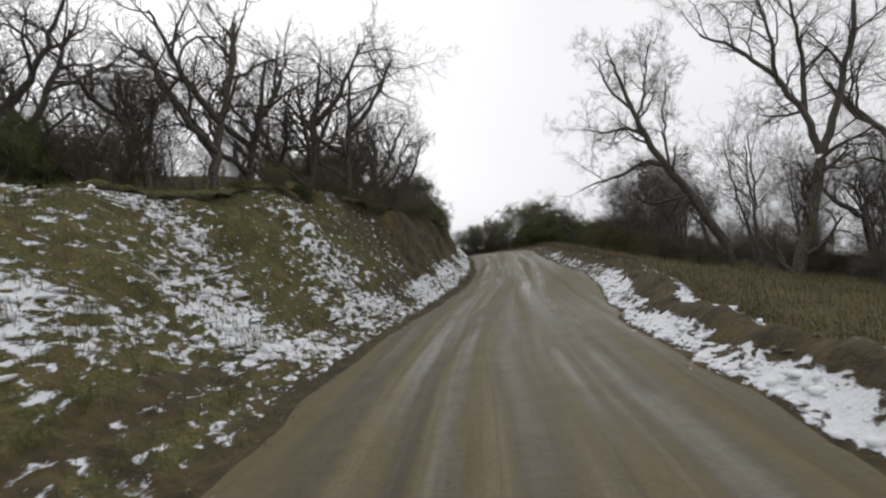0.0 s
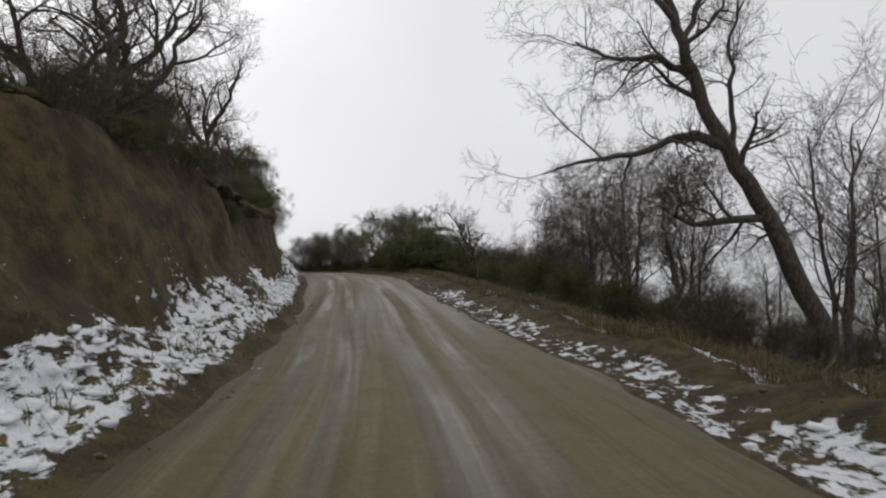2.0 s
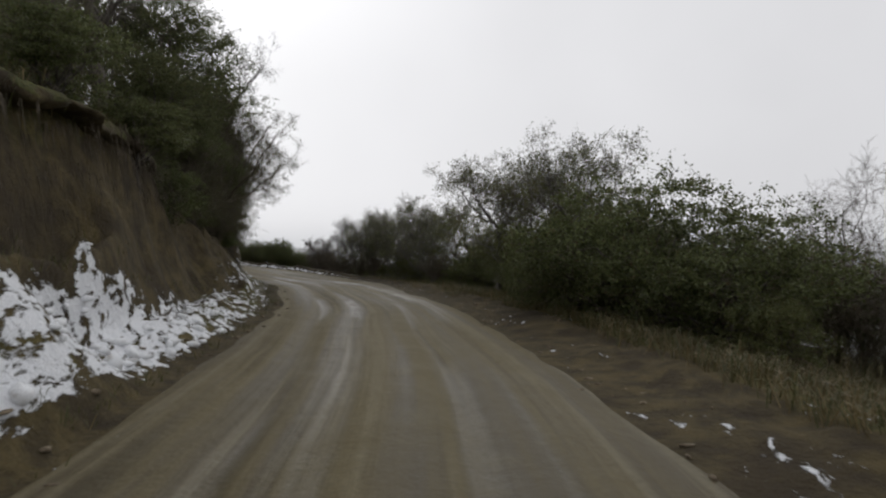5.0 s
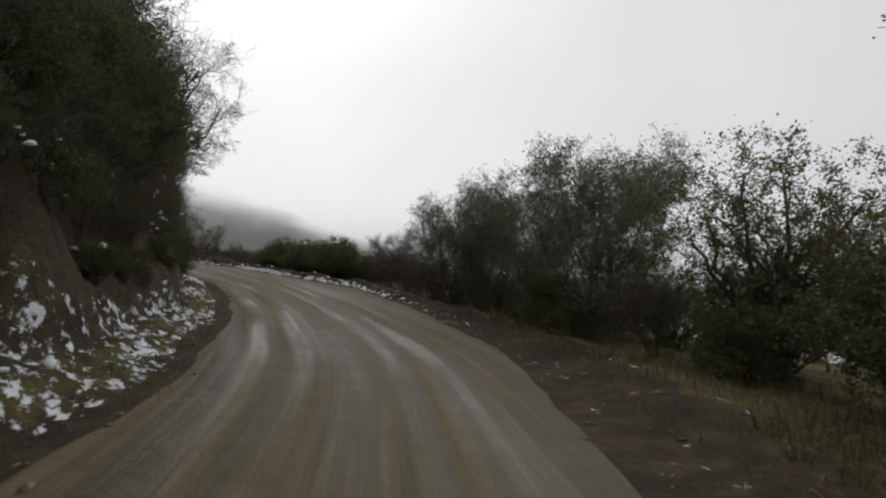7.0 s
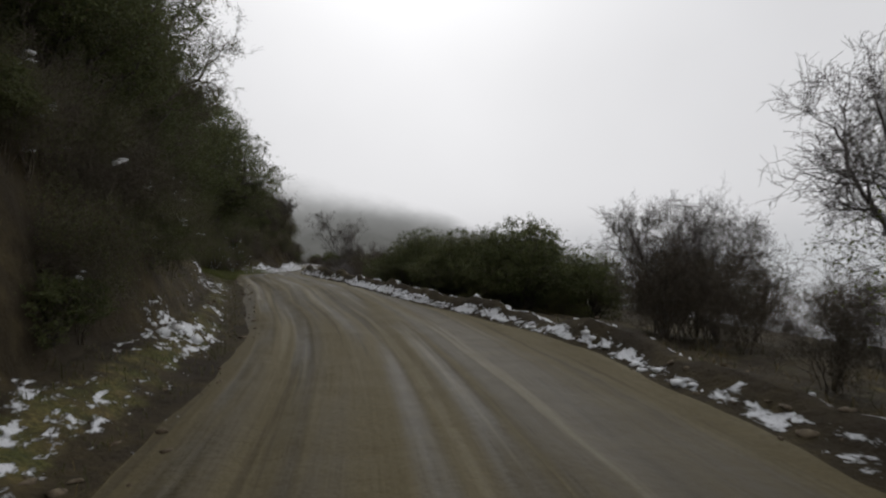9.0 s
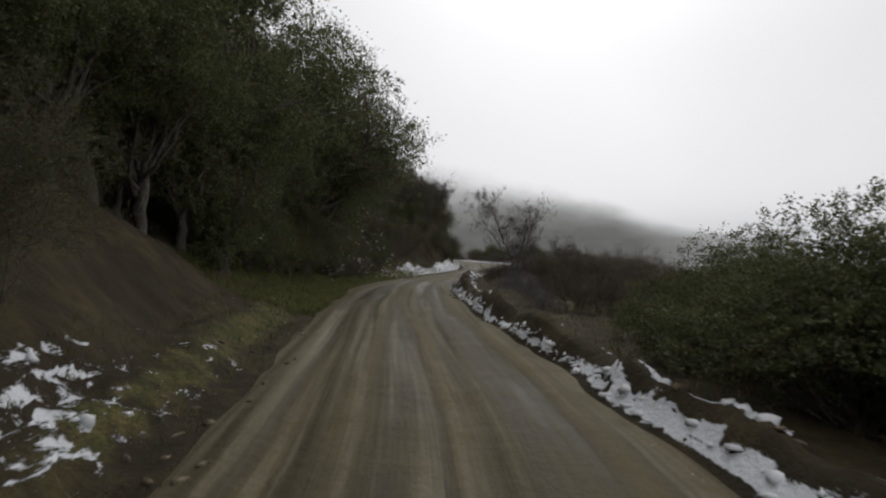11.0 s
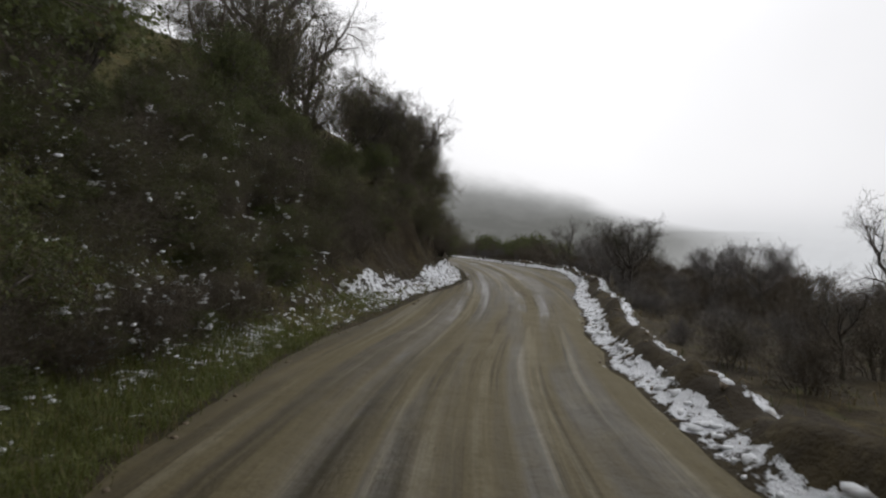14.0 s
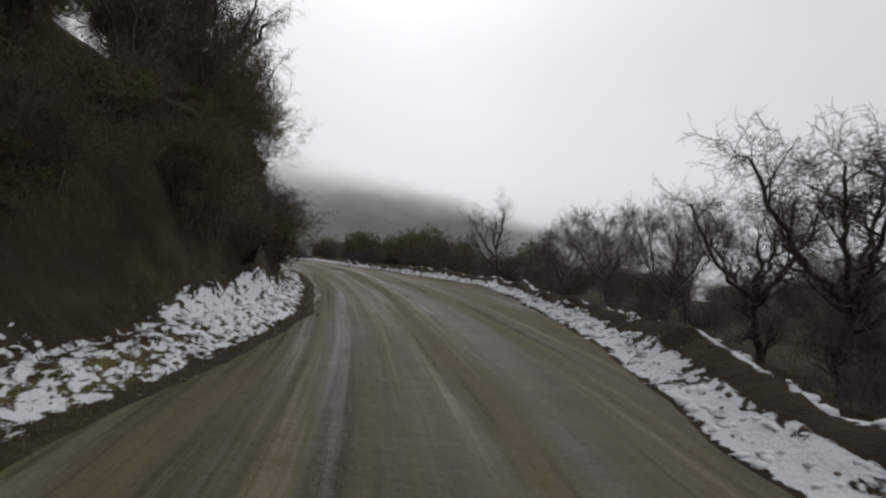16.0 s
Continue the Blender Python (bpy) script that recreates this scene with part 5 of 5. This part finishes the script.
ridge("backdrop_hill", (-25, 110), 420, 62, -34, (100, 98, 92, 84, 68, 44, 19, 5, 2, 2, 2, 2), painted_mist("painted_misty_hill", 0.45, 1.0, (0.135, 0.136, 0.130), (0.38, 0.385, 0.385)), "far wooded hillside on a glowing sheet, haze painted in, fading up into low cloud", 0.0, 0.52)
ridge("backdrop_valley", (-10, 70), 800, 90, -150, (60, 60, 60, 60), painted_mist("painted_valley_cloud", 0.10, 0.90, (0.58, 0.59, 0.61), (0.74, 0.75, 0.77), 0.15), "glowing sheet painted as pale cloud filling the valley beyond the slope", 0.0, 0.0, -40)
ridge("backdrop_fog", (-20, 100), 190, 4, -150, (30, 30, 30, 30), painted_mist("painted_near_cloud", 0.05, 0.85, (0.46, 0.47, 0.48), (0.66, 0.67, 0.69), 0.12), "glowing sheet painted as pale fog hanging over the slope below the road", 0.28, 0.0, -24)


# ---- grass, snow and stones along the road ----
def tufts(name, seed, count, s0, s1, where, height, material, label, spread=0.09, blades=8, need=None, hang=False):
    """Grass tufts as one object; where gives the offset from the middle line for a station and a random number."""
    g = np.random.default_rng(seed)
    s = g.uniform(s0, s1, count)
    d = where(s, g.uniform(0, 1, count))
    if need is not None:
        keep = need(s, d, g.uniform(0, 1, count))
        s, d = s[keep], d[keep]
    x, y = land_xy(s, d)
    base = np.repeat(np.stack([x, y, land_height(s, d) - 0.02], -1), blades, 0)
    n = len(base)
    base = base + np.concatenate([g.normal(0, spread, (n, 2)), np.zeros((n, 1))], 1)
    a = g.uniform(0, 6.283, n)
    way = np.stack([np.cos(a), np.sin(a), np.zeros(n)], -1)
    side = np.stack([-np.sin(a), np.cos(a), np.zeros(n)], -1)
    h = height * g.uniform(0.45, 1.2, n)[:, None]
    lean = g.uniform(0.2, 1.5, n)[:, None]
    up = np.array([0, 0, 1.0])
    if hang:
        way = np.repeat(np.stack([np.interp(s, LINE_S, SIDE_X), np.interp(s, LINE_S, SIDE_Y), np.zeros(len(s))], -1), blades, 0) + 0.5 * way
        up = np.array([0, 0, 0.05])
    wide = 0.005 + 0.012 * h
    mid = base + up * h * 0.6 + way * h * lean * 0.35
    tip = base + up * h * (1 - 0.42 * lean) + way * h * lean
    if hang:
        mid, tip = base + way * h * 0.3, base + way * h * 0.42 - np.array([0, 0, 1.0]) * h * 0.8
    v = np.stack([base - side * wide * 0.6, base + side * wide * 0.6, mid + side * wide * 0.5, tip, mid - side * wide * 0.5], 1).reshape(-1, 3)
    i = np.arange(n)[:, None] * 5
    tris = i + np.array([4, 2, 3])
    me = sheet(name, v, np.concatenate([tris, i + np.array([0, 1, 2]), i + np.array([0, 2, 4])]), material, smooth=False)
    return tagged(new(name, me), label, "grass", kind="stuff")


def clods(name, seed, count, s0, s1, where, size, material, label, category, flat=0.55, need=None):
    """Small uneven lumps lying on the land, as one object."""
    g = np.random.default_rng(seed)
    s = g.uniform(s0, s1, count)
    d = where(s, g.uniform(0, 1, count))
    if need is not None:
        keep = need(s, d, g.uniform(0, 1, count))
        s, d = s[keep], d[keep]
    x, y = land_xy(s, d)
    n = len(s)
    bm = bmesh.new()
    bmesh.ops.create_icosphere(bm, subdivisions=1, radius=1.0)
    ball = np.array([v.co[:] for v in bm.verts])
    tri = np.array([[v.index for v in f.verts] for f in bm.faces])
    bm.free()
    k = len(ball)
    r = size * g.uniform(0.35, 1.0, n) ** 1.5
    shape = ball[None] * (1 + 0.24 * g.normal(size=(n, k, 1))) * g.uniform(0.45, 1.9, (n, 1, 3)) * np.array([1, 1, flat])
    v = np.stack([x, y, land_height(s, d)], -1)[:, None] + shape * r[:, None, None]
    faces = (np.arange(n)[:, None, None] * k + tri[None]).reshape(-1, 3)
    return tagged(new(name, sheet(name, v.reshape(-1, 3), faces, material)), label, category, kind="stuff")


def snowy(s, d, chance):
    return snow_cover(s, d) > 0.42 + 0.3 * chance


def grassy(s, d, chance):
    return grass_cover(s, d) > 0.25 + 0.35 * chance


tufts("verge_grass", 61, 3600, -2, 165, lambda s, k: edge_left(s) - 0.15 - k ** 1.2 * (verge_width(s) + 0.3), 0.13, LEAF_GRASS, "green and straw grass tufts poking through snow on the verge", need=lambda s, d, k: snow_cover(s, d) < 0.25 + 0.3 * k)
tufts("bank_grass", 62, 4500, -2, 26, lambda s, k: edge_left(s) - 0.6 - k * 8.0, 0.26, LEAF_GRASS, "rough grass on the snowy bank", need=grassy)
tufts("lip_grass", 63, 3000, 18, 165, lambda s, k: edge_left(s) - verge_width(s) - face_width(s) + 0.10 - 0.7 * k, 0.24, LEAF_GRASS, "grass along the lip of the bank")
tufts("dry_lip_grass", 71, 1500, 30, 50, lambda s, k: edge_left(s) - verge_width(s) - face_width(s) + 0.05 - 1.0 * k, 0.20, LEAF_STRAW, "pale dry grass lying along the lip of the bank", 0.14, 9)
tufts("hanging_roots", 67, 2600, 12, 150, lambda s, k: edge_left(s) - verge_width(s) - face_width(s) + 0.05 + 0.30 * k ** 2, 0.34, BARK_BUSH, "dark roots and dead grass hanging from the lip of the bank", 0.14, 9, None, True)
tufts("slope_grass", 64, 12000, 4, 60, lambda s, k: edge_right(s) + 1.3 + k ** 1.4 * 12, 0.34, LEAF_STRAW, "dry yellow grass on the slope below the road", 0.14, 9)
tufts("berm_grass", 65, 3200, 55, 165, lambda s, k: edge_right(s) + 0.7 + k ** 1.3 * 4, 0.22, LEAF_STRAW, "dry grass behind the roadside berm", 0.14, 9, need=lambda s, d, k: (s < 70) | (k < 0.25))
tufts("shaded_grass", 66, 6500, 98, 122, lambda s, k: edge_left(s) - 0.1 - k ** 1.3 * 2.8, 0.17, LEAF_MOSS, "short green grass beside the road under the oak")
clods("verge_snow", 71, 9000, -2, 165, lambda s, k: edge_left(s) - 0.1 - k * (verge_width(s) + 0.4), 0.085, MAT_SNOW, "broken clumps of old snow on the verge", "snow", need=snowy)
clods("berm_snow", 72, 9000, -2, 165, lambda s, k: edge_right(s) + 0.05 + k * 1.35 * berm_width(s), 0.07, MAT_SNOW, "broken clumps of old snow on the roadside berm", "snow", 0.4, need=snowy)
clods("bank_snow", 73, 6000, -2, 24, lambda s, k: edge_left(s) - 0.8 - k * 6.0, 0.12, MAT_SNOW, "flecks of snow caught on the grassy bank", "snow", 0.4, need=snowy)
tufts("verge_herbs", 68, 900, 111, 129, lambda s, k: edge_left(s) - 0.35 - k * 1.7, 0.24, LEAF_MOSS, "yellow-green herbs between snow flecks on the verge", 0.12, 10)
clods("shrub_slope_snow", 75, 1500, 110, 128, lambda s, k: edge_left(s) - 0.8 - k * 5.5, 0.06, MAT_SNOW, "scattered flecks of snow caught among shrubs on the bank", "snow", 0.4)

def caught_snow(name, seed, s0, s1, per_plant, size, label):
    """Small clumps of snow lying on the twigs of the shrubs between two stations left of the road, as one object."""
    g = np.random.default_rng(seed)
    cache, spots = {}, []
    for ob, s, d in PLACED:
        up_face = (float(edge_left(s) - verge_width(s)) - d) / float(face_width(s))
        if not (s0 < s < s1 and -0.5 < up_face < 1.05) or "tree" in ob.get("category", ""):
            continue
        mesh = next(c.data for c in ob.children if c.name.startswith("twig_mass"))
        if mesh.name not in cache:
            co = np.empty(len(mesh.vertices) * 3, np.float32)
            mesh.vertices.foreach_get("co", co)
            cache[mesh.name] = co.reshape(-1, 3)
        co = cache[mesh.name]
        starts = g.integers(0, len(co) - 12, g.poisson(per_plant * g.gamma(0.6, 1.7)) + 1)
        pick = co[(starts[:, None] + np.arange(0, 12, 3)).ravel()]
        m = np.array(ob.matrix_basis)
        spots.append(pick @ m[:3, :3].T + m[:3, 3])
    spots = np.concatenate(spots)
    n = len(spots)
    bm = bmesh.new()
    bmesh.ops.create_icosphere(bm, subdivisions=1, radius=1.0)
    ball = np.array([v.co[:] for v in bm.verts])
    tri = np.array([[v.index for v in f.verts] for f in bm.faces])
    bm.free()
    k = len(ball)
    r = size * g.uniform(0.3, 1.0, n) ** 1.4
    shape = ball[None] * (1 + 0.25 * g.normal(size=(n, k, 1))) * g.uniform(0.5, 2.0, (n, 1, 3)) * np.array([1, 1, 0.45])
    faces = (np.arange(n)[:, None, None] * k + tri[None]).reshape(-1, 3)
    return tagged(new(name, sheet(name, (spots[:, None] + shape * r[:, None, None]).reshape(-1, 3), faces, MAT_SNOW)), label, "snow", kind="stuff")


caught_snow("twig_snow", 81, 112.5, 127, 10, 0.042, "flecks of wet snow caught on the twigs of shrubs")
caught_snow("twig_snow", 82, 60, 104, 1, 0.045, "few flecks of wet snow caught on the twigs of shrubs")
clods("verge_clods", 74, 1500, -2, 165, lambda s, k: np.where(k < 0.5, edge_left(s) + 0.25 - 2.0 * k, edge_right(s) - 0.1 + 2.4 * (k - 0.5)), 0.045, MAT_STONE, "muddy stones and clods along the edges of the road", "stones")
